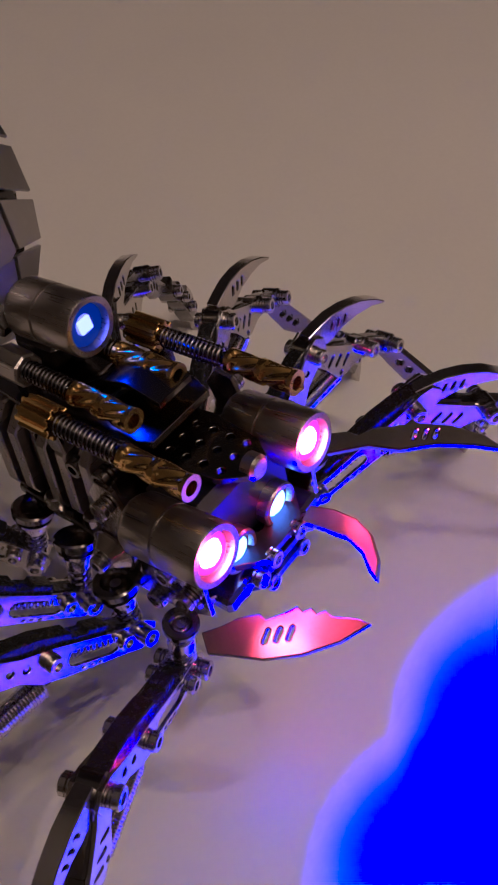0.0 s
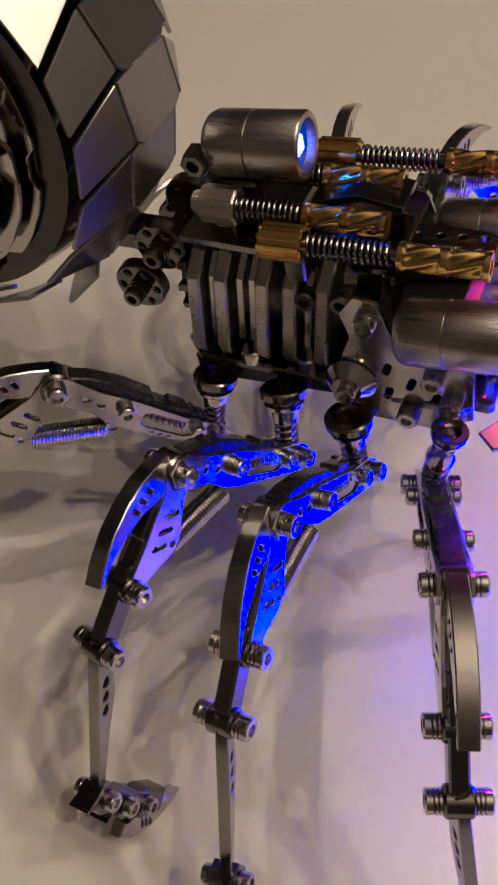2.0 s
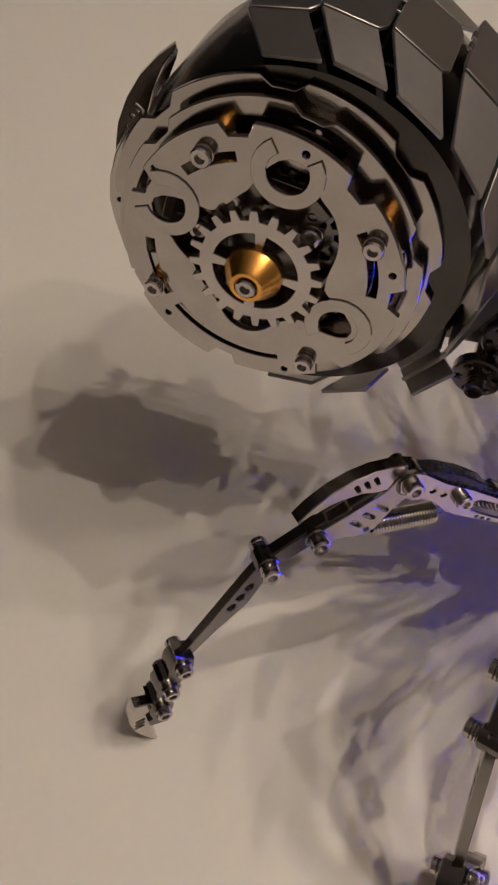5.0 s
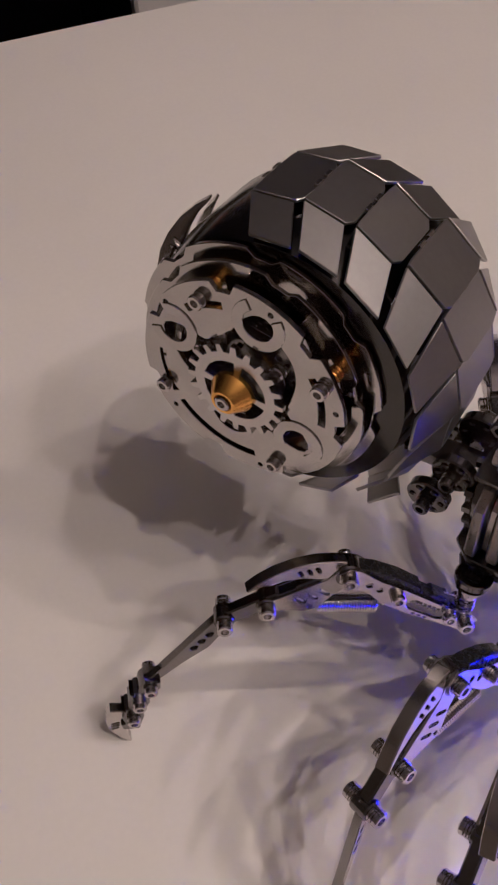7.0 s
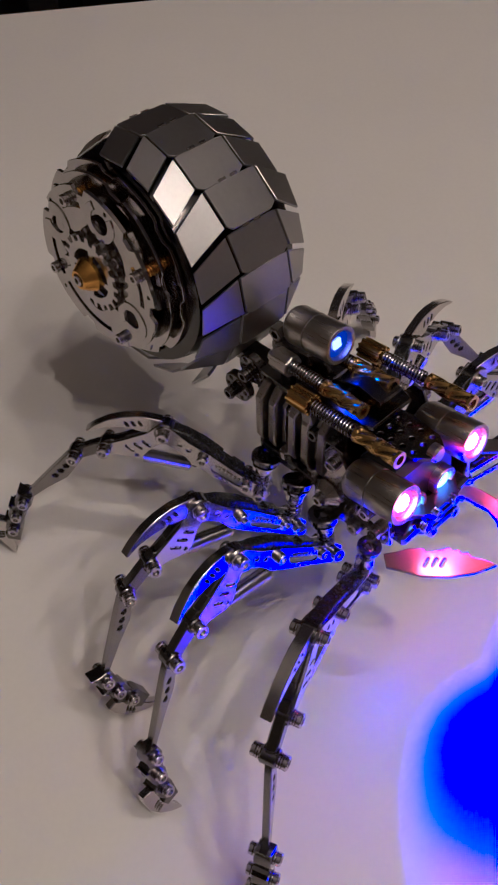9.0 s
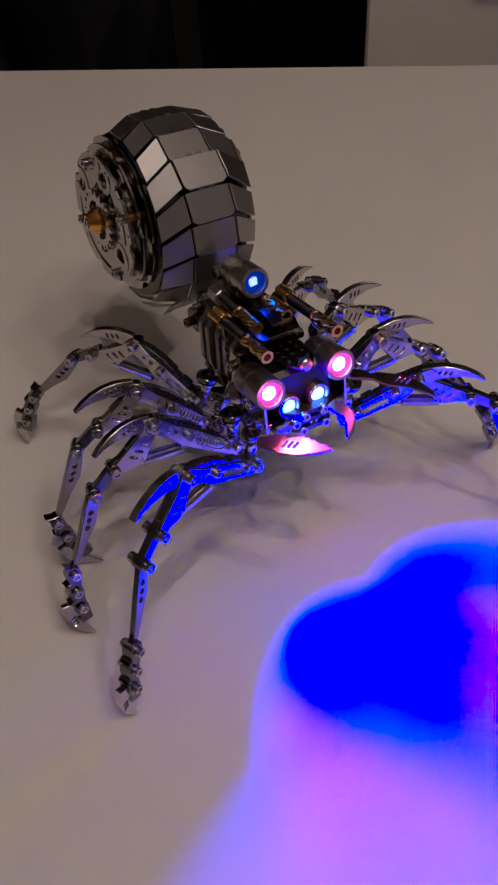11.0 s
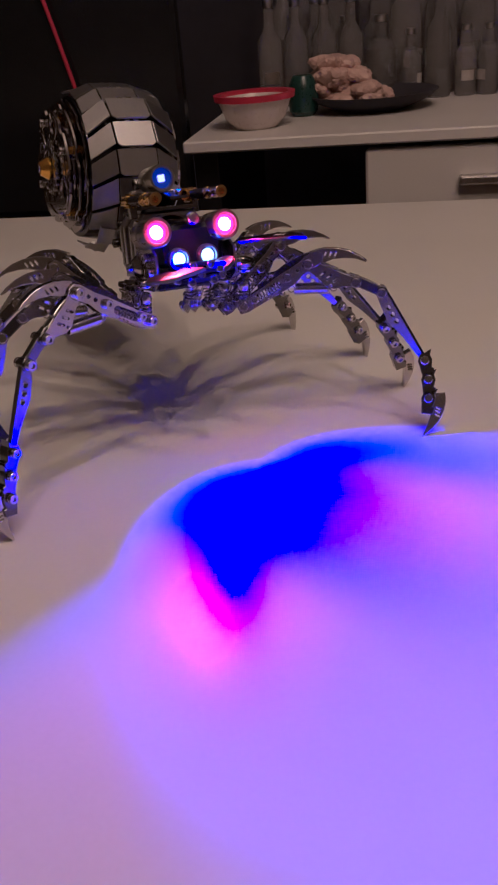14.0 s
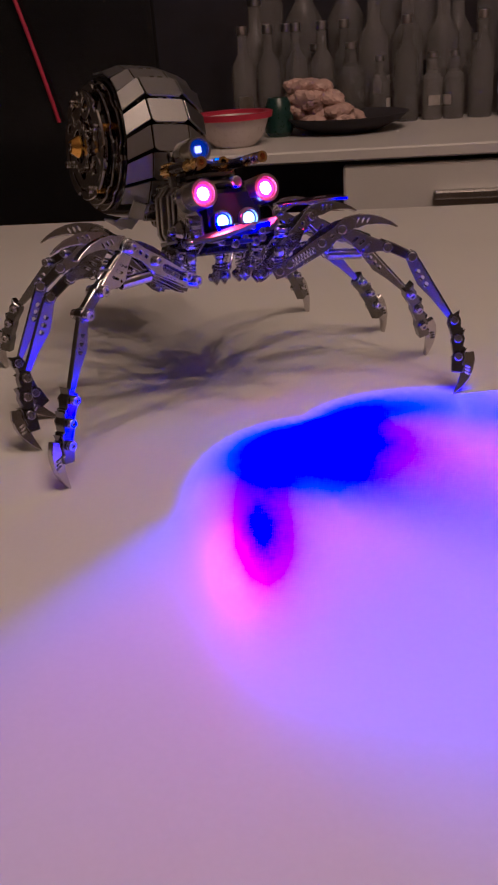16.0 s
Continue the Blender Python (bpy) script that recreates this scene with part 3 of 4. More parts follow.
E1, E2 = Vector((0.0015, -0.0151, 0.0970)), Vector((0.0015, 0.0151, 0.0952))
B1, B2 = Vector((0.0000, -0.0063, 0.0838)), Vector((0.0000, 0.0066, 0.0832))
for p in (E1, E2):
    led_eye(Matrix.Translation(p) @ pose(0, 0, 0, 0, -16, 0), BARREL, 4.7 * MM, PINK, PINK_RIM, "brushed steel barrel with a glowing pink LED")
for p in (B1, B2):
    led_eye(Matrix.Translation(p) @ pose(0, 0, 0, 0, -10, 0), SMALL_BARREL, 4.2 * MM, CYAN, CYAN_RIM, "small steel barrel with a glowing blue LED")
TURRET = Matrix.Translation((-0.0420, 0.0055, 0.1090)) @ pose(0, 0, 0, 0, -13, 0)
turret = put("led_barrel", BARREL, spider, TURRET, "brushed steel turret barrel with a colour LED chip")
put("led_chip", finish("led_chip", box(0.8 * MM, 3.0 * MM, 3.0 * MM, 0.0002), CHIP), turret, pose(-1.6 * MM, 0, 0))
# glowing ring stands in for chip light on the steel inside
put("glow_ring", finish("glow_ring", lathe([(0, 4.3 * MM), (0, 2.2 * MM), (0.2 * MM, 2.2 * MM), (0.2 * MM, 4.3 * MM), (0, 4.3 * MM)], 28), CHIP_HALO), turret, pose(-1.9 * MM, 0, 0))
put("nut", finish("nut", lathe([(-2 * MM, 0), (-2 * MM, 2.7 * MM), (1.6 * MM, 2.7 * MM), (2 * MM, 2.3 * MM), (2 * MM, 1.4 * MM), (0.8 * MM, 1.3 * MM), (0.8 * MM, 0)], 6, None, "y"), DARK), turret, pose(-19.8 * MM, -5.6 * MM, -0.2 * MM) @ HEAD_Y)


# --- abdomen: a drum with overlapping shell plates and clockwork on both faces ---
DRUM = pose(-0.1135, 0.0040, 0.105, -6.5, 0, 1.4)
WORKS = pose(-0.0035, 0, 0)
bm = lathe([(-20 * MM, 20 * MM), (-20 * MM, 33.6 * MM), (-18 * MM, 34.2 * MM), (-10 * MM, 35.8 * MM), (10 * MM, 35.8 * MM), (18 * MM, 34.2 * MM), (20 * MM, 33.6 * MM), (20 * MM, 20 * MM), (-20 * MM, 20 * MM)], 64, None, "y")
abdomen = part("abdomen", bm, CHROME, spider, "round abdomen of overlapping steel plates with open clockwork", DRUM)


def tile(corners, t):
    """A thin plate from its corners, t thick outwards, slightly bevelled."""
    bm = bmesh.new()
    base = [bm.verts.new(c) for c in corners]
    f = bm.faces.new(base)
    f.normal_update()
    mid = sum((Vector(c) for c in corners), Vector()) / len(corners)
    n = f.normal if f.normal.dot(Vector((mid.x, mid.y * 0.3, mid.z))) > 0 else -f.normal
    n = n.copy()
    made = bmesh.ops.extrude_face_region(bm, geom=[f])
    bmesh.ops.translate(bm, verts=[g for g in made["geom"] if isinstance(g, bmesh.types.BMVert)], vec=n * t)
    bmesh.ops.recalc_face_normals(bm, faces=bm.faces)
    bmesh.ops.bevel(bm, geom=bm.edges[:], offset=0.00014, segments=1, affect="EDGES")
    return bm


def on_drum(angle, r, y):
    a = radians(angle)
    return Vector((r * math.cos(a), y, r * math.sin(a)))


BOUNDS = [-92, -73, -55, -37, -18, 1, 19, 37, 56, 75, 93, 112]
chance = random.Random(4)
for k, (a0, a1) in enumerate(zip(BOUNDS, BOUNDS[1:])):
    front = a1 <= 57
    r0, r1 = (42.0 * MM, 40.6 * MM) if front else (38.6 * MM, 37.4 * MM)
    if not front:
        r0, r1 = r1, r0
    a0, a1 = a0 + 0.35, a1 - 0.35
    half, outer = (9.6 * MM, 21.4 * MM) if front else (9.0 * MM, 20.6 * MM)
    c = 2.2 * MM
    span = (a1 - a0) / 9
    if k > 1:
        ring = [on_drum(a0, r0, -half + c), on_drum(a0 + span, r0, -half), on_drum(a1 - span * 0.2, r1, -half), on_drum(a1, r1, -half + c), on_drum(a1, r1, half - c), on_drum(a1 - span * 0.2, r1, half), on_drum(a0 + span, r0, half), on_drum(a0, r0, half - c)]
        part("shell_plate", tile(ring, 0.9 * MM), PLATE, abdomen)
        for y in (-1, 1):
            tab = box(1.0 * MM, 2.6 * MM, 0.7 * MM, 0.0001)
            part("hinge_tab", tab, STEEL, abdomen, m=Matrix.Translation(on_drum(a1 + 0.3, r1 + 0.7 * MM, y * 2.2 * MM)) @ pose(0, 0, 0, 0, 90 - a1, 0))
    skew = 9 if k > 2 else -6 if k == 2 else 4
    low = (36.4, 38.5, 43.0)[k] * MM if k < 3 else 36.4 * MM if front else 35.2 * MM
    outer = outer if k > 2 else 19.0 * MM
    for side in (-1, 1):
        tilt = chance.uniform(-0.4, 0.4) * MM
        ring = [on_drum(a0 + span, r0, side * (half + 0.5 * MM)), on_drum(a1 - span * 0.2, r1, side * (half + 0.5 * MM)), on_drum(a1 - skew, low + tilt, side * outer), on_drum(a0 - skew + span, low + tilt * 0.4, side * outer)]
        part("shell_plate", tile(ring, 0.9 * MM), PLATE, abdomen)


def notched(r, n, depth, width, wave=0.0, steps=96, phase=0.0):
    out = []
    for k in range(steps):
        a = k / steps * math.tau
        cut = 1.0 if math.cos(n * (a + phase)) > 1 - width else 0.0
        rr = r - depth * cut + wave * math.cos(3 * a + phase)
        out.append((rr * math.cos(a), rr * math.sin(a)))
    return out


def arc_slot(r0, r1, a0, a1, n=10):
    """A curved slot between two radii and two angles, in degrees."""
    up = [radians(a0 + (a1 - a0) * k / n) for k in range(n + 1)]
    return [(r0 * math.cos(a), r0 * math.sin(a)) for a in up] + [(r1 * math.cos(a), r1 * math.sin(a)) for a in reversed(up)]


mm = lambda pts: [(x * MM, z * MM) for x, z in pts]  # noqa: E731
RING_A = finish("clockwork_ring", flat(mm(notched(32.2, 8, 1.8, 0.25)), [mm(circle(0, 0, 25.5, 48))], 1.1 * MM), CLOCK)
RING_B = finish("clockwork_ring", flat(mm(notched(29.6, 6, 1.6, 0.2, 0.5, phase=0.4)), [mm(circle(0, 0, 19, 40))] + [mm(arc_slot(20.8, 26.6, -9 + 90 * k, 36 + 90 * k)) for k in range(4)], 1.1 * MM), CLOCK)
def bump(a, centre, width):
    """A smooth swell round an angle in degrees."""
    d = abs((math.degrees(a) - centre + 180) % 360 - 180) / width
    return max(0.0, 1 - d * d) ** 2


def opening(a):
    return 12.9 + 6.4 * bump(a, 62, 62) + 4.6 * bump(a, 168, 30) + 3.6 * bump(a, 262, 34) + 9.0 * bump(a, -30, 22) + 4.6 * bump(a, 79, 22) + 6.0 * bump(a, 155, 22)


face_holes = [mm([(opening(a) * math.cos(a), opening(a) * math.sin(a)) for a in (k * math.tau / 90 for k in range(90))])]
face_holes += [mm(arc_slot(20.6, 22.4, a, b)) for a, b in ((180, 214), (222, 284), (-2, 34), (104, 132))]
face_holes += [mm(circle(25.0 * math.cos(a), 25.0 * math.sin(a), 0.7, 8)) for a in (0.2, 1.3, 2.5, 3.9, 5.0)]
FACE = finish("face_plate", flat(mm(notched(27.0, 7, 2.4, 0.2, 0.5, 140, 0.9)), face_holes, 1.3 * MM), CLOCK)
SCROLL = finish("scroll", flat(mm(arc_slot(3.8, 6.6, -40, 235, 18)), (), 1.2 * MM), CLOCK)
GEAR = finish("gear", flat(mm(gear_outline(12.8, 20, 2.0)), [mm(arc_slot(5.4, 8.2, 8 + 90 * k, 82 + 90 * k, 6)) for k in range(4)], 1.6 * MM), STEEL)
GEAR_S = finish("gear", flat(mm(gear_outline(5.2, 11, 1.3)), [mm(circle(0, 0, 1.2, 10))] + [mm(circle(2.6 * math.cos(a), 2.6 * math.sin(a), 0.8, 8)) for a in (0, 2.1, 4.2)], 1.5 * MM), DARK)
GEAR_B = finish("gear", flat(mm(gear_outline(15.5, 26, 1.5)), [mm(arc_slot(8, 12, 10 + 72 * k, 62 + 72 * k, 8)) for k in range(5)], 1.2 * MM), DARK)
CONE = finish("gold_cone", lathe([(0, 0), (0, 5.5 * MM), (-1.0 * MM, 5.5 * MM), (-4.4 * MM, 3.4 * MM), (-4.8 * MM, 3.0 * MM), (-4.8 * MM, 2.3 * MM), (-3.4 * MM, 2.1 * MM), (-3.4 * MM, 0)], 32, None, "y"), GOLD, 18)
COLLET = finish("gold_spring", coil(5.5 * MM, 1.5 * MM, 0.45 * MM, 5), GOLD)
POST = finish("post", lathe([(0, 0), (0, 1.1 * MM), (12 * MM, 1.1 * MM), (12 * MM, 0)], 12, None, "y"), STEEL)
HUB = finish("hub_plate", lathe([(-19.5 * MM, 0), (-19.5 * MM, 20.5 * MM), (-18.5 * MM, 20.8 * MM), (-18.5 * MM, 0)], 48, None, "y"), CHROME)
BRIDGE = finish("bridge", flat(mm([(-9, 14), (-4, 17), (4, 17.5), (9, 14.5), (7, 11), (10, 6), (8, 3), (5, 9), (0, 12), (-5, 11), (-8, 6), (-11, 8)]), [mm(circle(0, 14.6, 1.4, 10)), mm(circle(6, 13, 0.9, 8))], 1.2 * MM), DARK)
for turn in (0, 180):
    side_m = WORKS @ pose(0, 3.0 * MM if turn == 0 else -3.0 * MM, 0, 0, 0, turn)
    for name, me, y, spin in (("hub_plate", HUB, 0, 0), ("clockwork_ring", RING_A, -24.0, 0), ("clockwork_ring", RING_B, -27.2, 20), ("gear", GEAR_B, -25.6, 7), ("face_plate", FACE, -31.2, 0), ("gear", GEAR, -33.2, 5), ("gold_cone", CONE, -34.0, 0), ("bridge", BRIDGE, -29.4, 12), ("bridge", BRIDGE, -29.4, 160)):
        put(name, me, abdomen, side_m @ pose(0, y * MM, 0, 0, spin, 0))
    put("screw", SCREW_S, abdomen, side_m @ pose(0, -37.2 * MM, 0) @ HEAD_Y)
    for x, z, y in ((9, 8, -28.8), (-6, 11, -28.2), (11, -6, -28.4), (-9, -9, -28.8), (2, 13.5, -27.6), (-12.5, 3, -27.4)):
        put("gear", GEAR_S, abdomen, side_m @ pose(x * MM, y * MM, z * MM, 0, x * 7, 0))
        put("screw", SCREW_S, abdomen, side_m @ pose(x * MM, (y - 0.7) * MM, z * MM) @ HEAD_Y)
    for a in (207, -61, 118, 27):
        x, z = 23 * math.cos(radians(a)) * MM, 23 * math.sin(radians(a)) * MM
        put("post", POST, abdomen, side_m @ pose(x, -32 * MM, z))
        put("gold_spring", COLLET, abdomen, side_m @ pose(x, -30.2 * MM, z, 0, 0, 90))
        put("gold_spring", COLLET, abdomen, side_m @ pose(x * 1.08, -24.6 * MM, z * 1.08, 0, 0, 90))
        put("screw", SCREW_S, abdomen, side_m @ pose(x, -31.9 * MM, z) @ HEAD_Y)
    for x, z, spin in ((16.5, -9.5, 20), (4, 20, 200), (-18, 8.5, 120)):
        put("scroll", SCROLL, abdomen, side_m @ pose(x * MM, -31.6 * MM, z * MM, 0, spin, 0))

# curved blades at the tail end
tail_inv = DRUM.inverted()
for root, tip in (((-0.1510, -0.0050, 0.1060), (-0.1462, 0.0070, 0.1300)), ((-0.1485, -0.0110, 0.0950), (-0.1490, -0.0070, 0.1180)), ((-0.1500, 0.0120, 0.0960), (-0.1500, 0.0130, 0.1200))):
    blade = put("tail_blade", CLAW, abdomen, tail_inv @ along(root, tip, (-1, -0.3, 0.3)))
    put("screw", SCREW_S, abdomen, tail_inv @ along(root, tip, (-1, -0.3, 0.3)) @ pose(5 * MM, 1.3 * MM, 1.5 * MM))

# --- neck ---
NECK = finish("neck_disc", flat(mm(circle(0, 0, 5.6, 28)), [mm(circle(3.9 * math.cos(k * math.tau / 6), 3.9 * math.sin(k * math.tau / 6), 0.65, 8)) for k in range(6)], 3.0 * MM, bev=0.0004), DARK)
neck = part("neck_bar", box(26 * MM, 7 * MM, 5 * MM, 0.0006), DARK, spider, m=pose(-0.070, 0.003, 0.081, 0, -8, 0))
for x, y, z, turn in ((-2, -10.6, -4, 180), (-2, 10.6, -4, 0), (3, -7.5, 4.5, 180), (3, 7.5, 4.5, 0)):
    put("neck_disc", NECK, neck, pose(x * MM, y * MM, z * MM))
    put("screw", SCREW_D, neck, pose(x * MM, (y + (1.5 if turn == 0 else -1.5)) * MM, z * MM, 0, 0, turn))
join_bar = lathe([(-10.5 * MM, 0), (-10.5 * MM, 2.2 * MM), (10.5 * MM, 2.2 * MM), (10.5 * MM, 0)], 14, None, "y")
part("neck_axle", join_bar, STEEL, neck, m=pose(-2 * MM, 0, -4 * MM))

# --- thorax ---
LIE = pose(0, 0, 0, -90, 0, 0)
CROSS = pose(0, 0, 0, 0, 0, 90)
thorax = part("thorax", lathe([(-20 * MM, 0), (-20 * MM, 9 * MM), (-18.5 * MM, 10.8 * MM), (14 * MM, 10.8 * MM), (16 * MM, 9 * MM), (16 * MM, 0)], 28), DARK, spider, "dark thorax cylinder with steel ribs", BODY @ pose(-2 * MM, 0, -1 * MM))


def inside(name, me, m, label=""):
    return put(name, me, thorax, pose(2 * MM, 0, 1 * MM) @ m, label)


RIB = finish("rib", flat(mm([(-15, -10), (-13.5, -13), (13.5, -13), (15, -10), (15, 7), (11.5, 11.5), (-11.5, 11.5), (-15, 7)]), [mm(circle(0, -1, 10.2, 24))], 2.8 * MM, bev=0.0004), BRUSHED)
RIB_S = finish("rib", flat(mm([(-12.5, -9), (-11, -12), (11, -12), (12.5, -9), (12.5, 6), (9.5, 10), (-9.5, 10), (-12.5, 6)]), [mm(circle(0, -1, 9.8, 24))], 1.4 * MM), STEEL)
for u in (-17.5, -11.8, -3.2, 2.4, 9.0):
    inside("rib", RIB, pose(u * MM, 0, 0, 0, 9, 0) @ CROSS)
for u in (-14.6, -8.6, -6.0, 5.6):
    inside("rib", RIB_S, pose(u * MM, 0, 0, 0, 9, 0) @ CROSS)
inside("underbody", finish("underbody", box(44 * MM, 25 * MM, 6.5 * MM, 0.001), BLACK), pose(-1 * MM, 0, -18.8 * MM))
TEETH = finish("end_gear", flat(mm(gear_outline(11.5, 16, 1.8)), [mm(circle(0, 0, 4, 16))], 2.2 * MM), DARK)
inside("end_gear", TEETH, pose(-21.6 * MM, 0, -1 * MM) @ CROSS)
BASE = finish("base_plate", flat(mm([(-25, -9), (-20, -14), (0, -15.5), (20, -18), (36, -19), (40, -12), (40, 12), (36, 19), (20, 18), (0, 15.5), (-20, 14), (-25, 9)]), [mm(slot(-14, 0, 10, 5, 0)), mm(slot(10, 0, 10, 5, 0))], 1.8 * MM, bev=0.0003), DARK)
inside("base_plate", BASE, pose(0, 0, -14.6 * MM) @ LIE)
ROOF = finish("roof_plate", flat(mm([(-20, -10), (-4, -12), (16, -11), (24, -8), (24, 8), (16, 11), (-4, 12), (-20, 10)]), [mm(circle(-10, 5, 1.5, 10)), mm(circle(-10, -5, 1.5, 10)), mm(slot(6, 0, 8, 3, 0))], 1.5 * MM), DARK)
inside("roof_plate", ROOF, pose(0, 0, 12.4 * MM) @ LIE)
SIDEPLATE = finish("side_plate", flat(mm([(14, -16), (18, -20), (30, -21), (38, -17), (38, -6), (34, -3), (27, -3.5), (23, 2), (21, 8), (17, 9), (14, 5), (15.5, 0), (13, -6)]), [mm(slot(22, -7, 3.4, 1.4, 1.2)), mm(slot(26.5, -10, 3.4, 1.4, 1.2)), mm(slot(22, -13, 3.4, 1.4, 1.2)), mm(slot(31, -13, 3.4, 1.4, 1.2))], 1.1 * MM), STEEL)
CUP = finish("cone_washer", lathe([(0, 0), (0, 4.8 * MM), (-0.6 * MM, 5.0 * MM), (-3.0 * MM, 2.9 * MM), (-3.0 * MM, 0)], 24, None, "y"), STEEL)
for sy, turn in ((-1, 0), (1, 180)):
    inside("side_plate", SIDEPLATE, pose(0, sy * 17.6 * MM, 0))
    inside("cone_washer", CUP, pose(15 * MM, sy * 18.4 * MM, -10.5 * MM, 0, 0, turn))
    inside("screw", SCREW_S, pose(15 * MM, sy * 21.4 * MM, -10.5 * MM, 0, 0, 180 + turn))
    for u, w in ((19, 4.5), (31, -7), (34, -13), (26, -17)):
        inside("screw", SCREW, pose(u * MM, sy * 18.2 * MM, w * MM, 0, 0, 180 + turn))
    for u in (-8, 4, 16):
        inside("knob", finish("knob", lathe([(0, 0), (0, 2.4 * MM), (2.6 * MM, 2.4 * MM), (3 * MM, 2 * MM), (3 * MM, 0)], 10, None, "z"), STEEL), pose(u * MM, sy * 13.2 * MM, -13.8 * MM))
    for u in (6.0, 13.0):
        inside("screw", SCREW_D, pose(u * MM, sy * 11 * MM, 4 * MM, 0, 0, 180 + turn))

# --- head block, chin and jaw blades ---
HEADSTEEL = surface("blackened_steel", (0.045, 0.045, 0.05), (0.09, 0.09, 0.10), 0.38, 0.06, 1, 90, 1800, 0.02)
HEADBLOCK = finish("head_block", box(15 * MM, 26 * MM, 17 * MM, 0.002), HEADSTEEL)
inside("head_block", HEADBLOCK, pose(29 * MM, 0, -3.5 * MM))
PERF = finish("vent_plate", flat(mm([(14, -7), (24, -8), (36, -6), (40, -3), (40, 3), (36, 6), (24, 8), (14, 7)]), [mm(circle(x, z, 0.9, 8)) for x in (19, 23, 27, 31, 35) for z in (-4, 0, 4)], 1.4 * MM), DARK)
inside("vent_plate", PERF, pose(0, 0, 6.8 * MM) @ LIE)
CHIN = finish("chin_plate", flat(mm([(24, -12), (38, -11), (43, -6), (43, 6), (38, 11), (24, 12)]), [mm(circle(36, 0, 2, 12))], 1.6 * MM), HEADSTEEL)
for w in (-11.2, -14.5, -18):
    inside("chin_plate", CHIN, pose(0, 0, w * MM) @ LIE)
for u, l, w in ((42, -4, -12), (42, 4, -12), (41.5, -8, -14), (41.5, 8, -14), (40, 0, -16), (38, -10, -17), (38, 10, -17), (41, -5, -18.5), (41, 5, -18.5)):
    inside("screw", SCREW_S, pose(u * MM, l * MM, w * MM, 0, 0, -90))
NOSE = finish("nose_stud", lathe([(0, 0), (0, 2.6 * MM), (2.2 * MM, 2.6 * MM), (2.8 * MM, 2.0 * MM), (3.2 * MM, 0)], 16), BRUSHED)
inside("nose_stud", NOSE, pose(38 * MM, 0, 7 * MM))
JAW = finish("jaw_blade", flat(mm([(-3, 2.6), (1, 3.4), (4, 4.4), (8, 4.6), (9, 3.4), (13, 4.2), (15, 5.0), (16, 3.9), (17.5, 4.4), (18.4, 3.2), (20, 3.6), (21, 2.4), (25.5, 1.4), (27.5, 0.2), (22, -2.2), (15, -3.6), (8, -3.6), (2, -2.2), (-2, -1.4)]), [mm(slot(9 + 2.2 * k, 0.4, 3.0, 0.9, 1.1)) for k in range(3)], 1.6 * MM, bev=0.00025), SATIN_DARK)
FANG = finish("fang", flat(mm([(-2, 2), (3, 3.2), (8, 3.2), (12, 1.6), (15.5, -2.2), (17, -6), (15, -5), (12, -2.4), (8, -1.0), (3, -1.4), (-2, -1.6)]), (), 2.0 * MM, bev=0.0003), SATIN_DARK)
SABRE = finish("sabre", flat(mm([(-3, 2.2), (4, 2.8), (6, 1.9), (9, 3.2), (15, 3.8), (16.5, 5), (18, 4.0), (24, 3.2), (30, 0.8), (34, -2.6), (28, -1.4), (21, -0.8), (14, -1.8), (8, -0.6), (0, -2)]), [mm(slot(17 + 2 * k, 1.4, 2.4, 0.8, 1.2)) for k in range(3)], 1.6 * MM, bev=0.00025), DARK)
jaws = part("jaw_hub", box(6 * MM, 30 * MM, 4 * MM, 0.0008), DARK, spider, m=pose(0.0005, 0, 0.0775, 0, -10, 0))
inv = jaws.matrix_basis.inverted()
for name, me, a, b, up in (("jaw_blade", JAW, (0.0058, -0.0220, 0.0790), (0.0281, -0.0060, 0.0865), (-0.3, 0.9, 0.25)), ("fang", FANG, (0.0065, 0.0085, 0.0815), (0.0232, 0.0085, 0.0850), (0.0, 0.93, 0.35)), ("sabre", SABRE, (0.0010, 0.0215, 0.0865), (0.0290, 0.0380, 0.0915), (-0.5, 0.8, 0.15))):
    put(name, me, jaws, inv @ along(a, b, up))

# --- the four spring-loaded guns on the back ---
def muzzle_mesh():
    bm, rows, n = bmesh.new(), [], 40
    for k in range(46):
        f = k / 45
        u = 15 * MM * f
        plain = f < 0.07 or 0.46 < f < 0.56 or f > 0.92
        ring = []
        for j in range(n):
            a = j * math.tau / n
            r = 2.45 * MM if plain else (2.1 + 0.3 * math.cos(5 * a + 16 * f)) * MM
            ring.append(bm.verts.new((u, r * math.cos(a), r * math.sin(a))))
        rows.append(ring)
    for u, r in ((15.0, 1.4), (11.0, 1.3)):
        rows.append([bm.verts.new((u * MM, r * MM * math.cos(j * math.tau / n), r * MM * math.sin(j * math.tau / n))) for j in range(n)])
    for a, b in zip(rows, rows[1:]):
        for j in range(n):
            bm.faces.new((a[j], a[(j + 1) % n], b[(j + 1) % n], b[j]))
    bm.faces.new(rows[-1])
    bm.faces.new(rows[0])
    return finish("muzzle", bm, BRASS, 50)


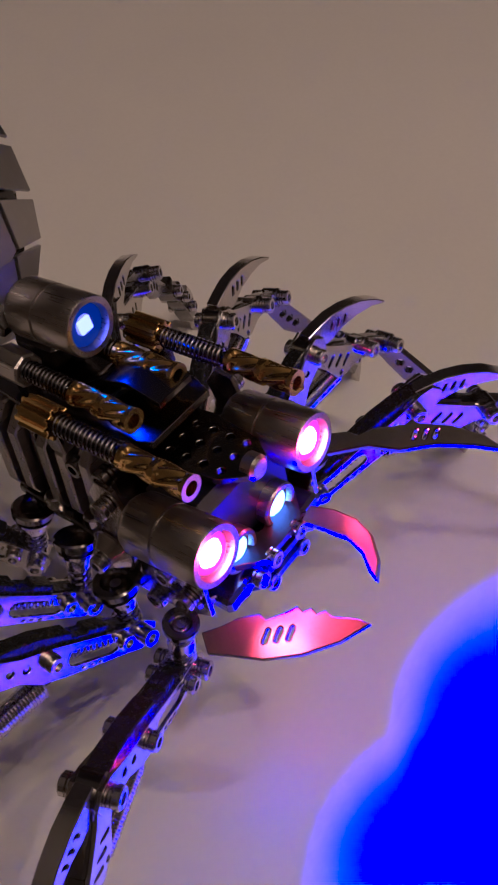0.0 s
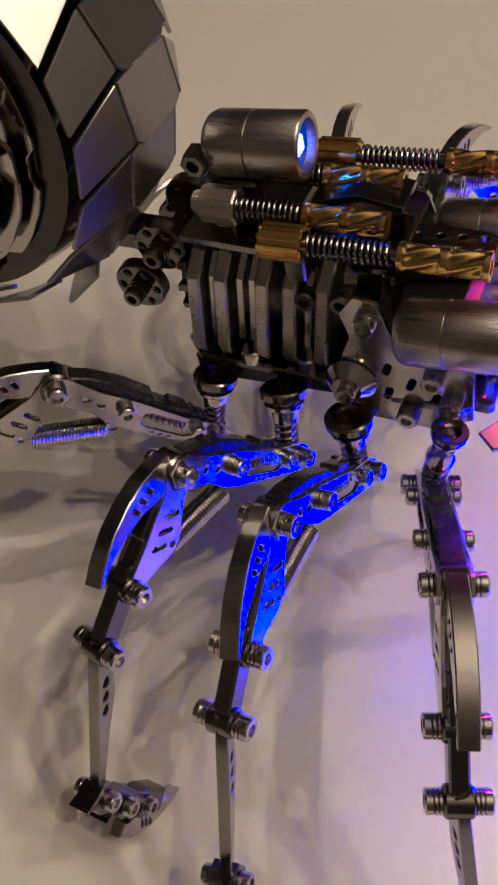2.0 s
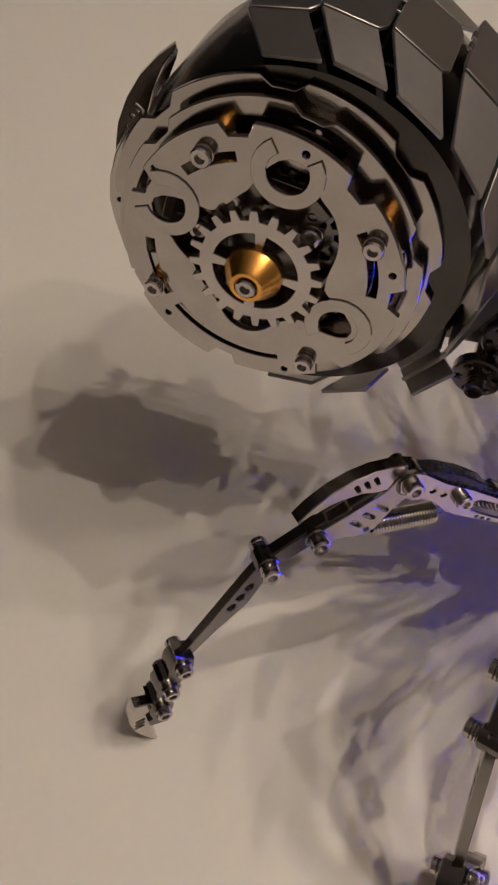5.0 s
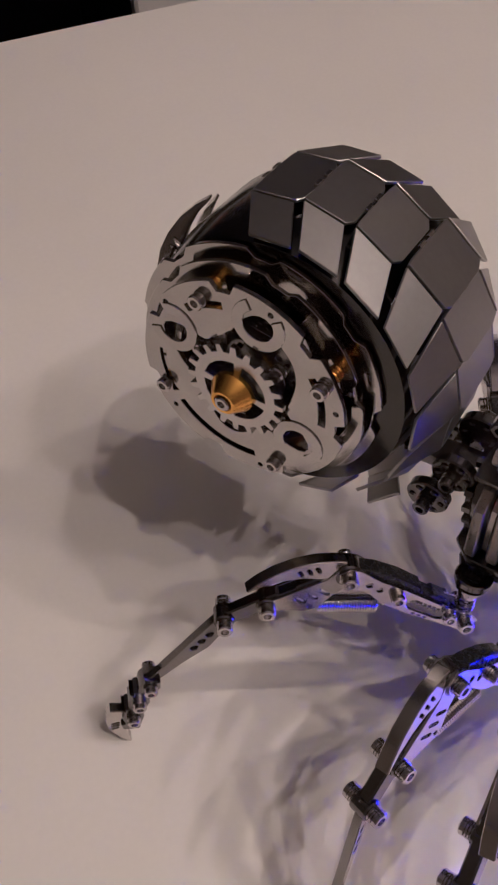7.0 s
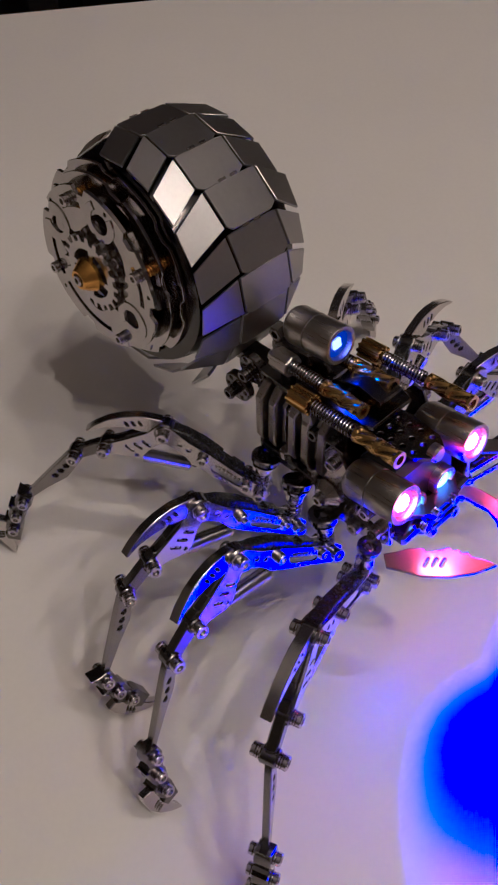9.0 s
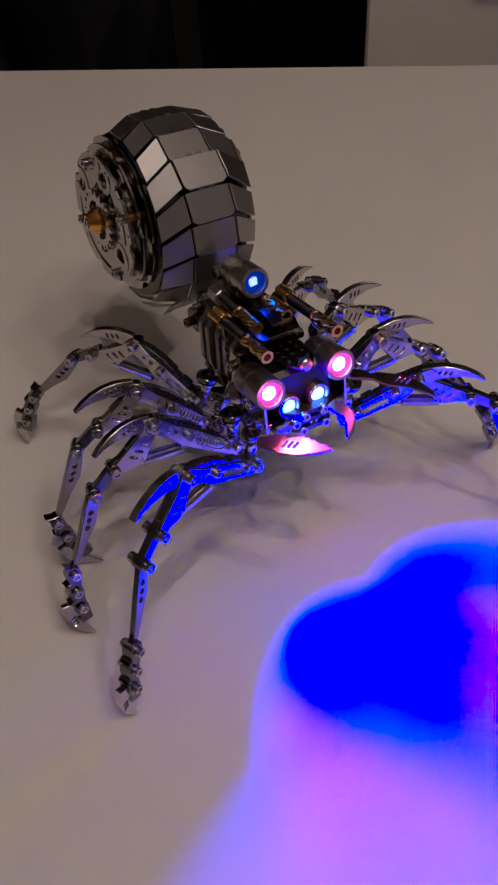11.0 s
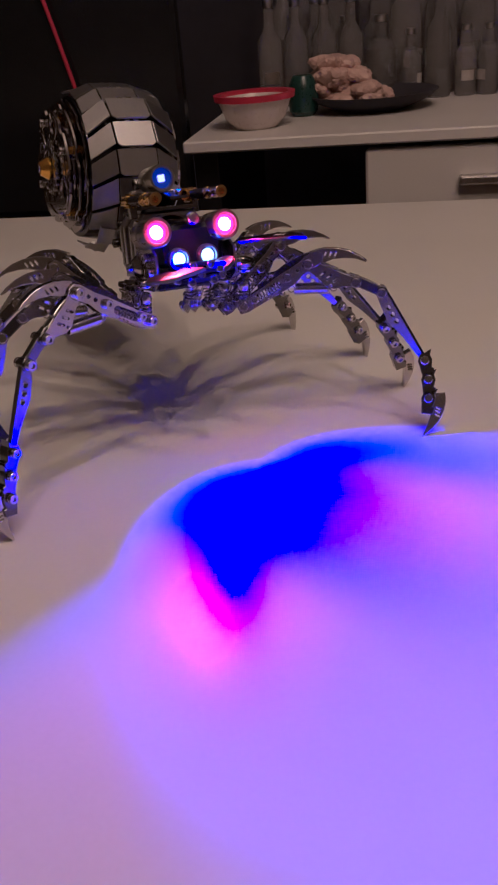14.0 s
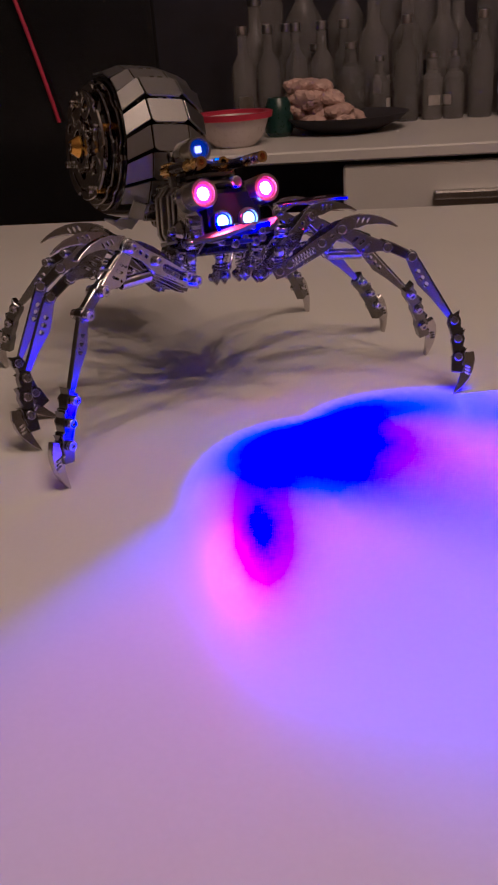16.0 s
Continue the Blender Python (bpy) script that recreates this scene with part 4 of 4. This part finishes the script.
MUZZLE = muzzle_mesh()
GUN_SPRING = finish("spring", coil(15 * MM, 1.95 * MM, 0.30 * MM, 14), DARK)
ROD = finish("gun_barrel", lathe([(0, 0), (0, 1.2 * MM), (32 * MM, 1.2 * MM), (32 * MM, 0)], 14), DARK)
BREECH_GEAR = bmesh.new()
join(BREECH_GEAR, flat(mm(gear_outline(3.3, 10, 0.7)), (), 8 * MM, bev=0.00015), pose(4 * MM, 0, 0, 0, 0, 90))
BREECH_GEAR = finish("breech", BREECH_GEAR, BRASS)
BREECH_HEX = finish("breech", lathe([(0, 0), (0, 2.2 * MM), (2 * MM, 2.2 * MM), (2 * MM, 3.6 * MM), (8.6 * MM, 3.6 * MM), (9 * MM, 3.2 * MM), (9 * MM, 0)], 8), BRUSHED)
for base, mouth, breech in (((-0.0440, -0.0118, 0.1010), (-0.0050, -0.0122, 0.1085), BREECH_GEAR), ((-0.0600, -0.0040, 0.0985), (-0.0236, -0.0050, 0.1050), BREECH_HEX), ((-0.0600, 0.0080, 0.0975), (-0.0239, 0.0080, 0.1045), BREECH_HEX), ((-0.0425, 0.0165, 0.0995), (-0.0035, 0.0165, 0.1075), BREECH_GEAR)):
    m = along(base, mouth)
    length = (Vector(mouth) - Vector(base)).length
    gun = put("gun_barrel", ROD, spider, m, "spring-loaded gun barrel with a twisted brass muzzle")
    put("breech", breech, gun, pose(0, 0, 0))
    put("spring", GUN_SPRING, gun, pose(8.6 * MM, 0, 0))
    put("muzzle", MUZZLE, gun, pose(length - 15 * MM, 0, 0))
    part("gun_foot", box(4 * MM, 3 * MM, 6 * MM, 0.0004), DARK, gun, m=pose(6 * MM, 0, -4.5 * MM))
MOUNT = box(12 * MM, 8 * MM, 5 * MM, 0.0008)
part("turret_mount", MOUNT, DARK, spider, m=BODY @ pose(-12 * MM, 2 * MM, 17.5 * MM))
part("shield_plate", flat(mm([(-10, 0), (-6, 2.4), (2, 4.2), (10, 2.2), (10, 1.0), (2, 3.0), (-6, 1.2), (-10, -1)]), (), 9 * MM), DARK, spider, m=BODY @ pose(12 * MM, 2 * MM, 15 * MM))

# ---- LED light ----
for p, yaw in ((B1, -0.06), (B2, 0.28)):
    eye = p + Vector((0.0100, 0, -0.0060))
    beam("led_light", eye, eye + Vector((0.99, 0, 0.12)), 0.7, (0.0, 0.0, 1.0), 0.0018, 130, 0.16)
    beam("led_light", eye, eye + Vector((0.70, yaw, -0.70)), 9.0, (0.0, 0.0, 1.0), 0.0018, 64, 0.75)
for p, spot in ((E1, (0.095, -0.040, 0)), (E2, (0.098, 0.034, 0))):
    eye = p + Vector((0.0022, 0, 0.0006))
    beam("led_light", eye, eye + Vector((0.96, 0, 0.28)), 0.45, (1.0, 0.03, 0.04), 0.002, 140, 0.25)
    beam("led_light", eye, spot, 1.0, (1.0, 0.06, 0.05), 0.002, 36, 1.0)
eye = Vector((-0.0395, 0.0055, 0.1097))
beam("led_light", eye, eye + Vector((0.97, 0, 0.1)), 0.005, (0.0, 0.05, 1.0), 0.0012, 150, 0.3)
for p in (B1, B2):
    bulb("led_spill", p + Vector((0.005, 0, -0.003)), 0.08, (0.0, 0.0, 1.0), 0.002)
for p in (E1, E2):
    bulb("led_spill", p + Vector((0.0036, 0, 0.0)), 0.025, (1.0, 0.02, 0.06), 0.002)
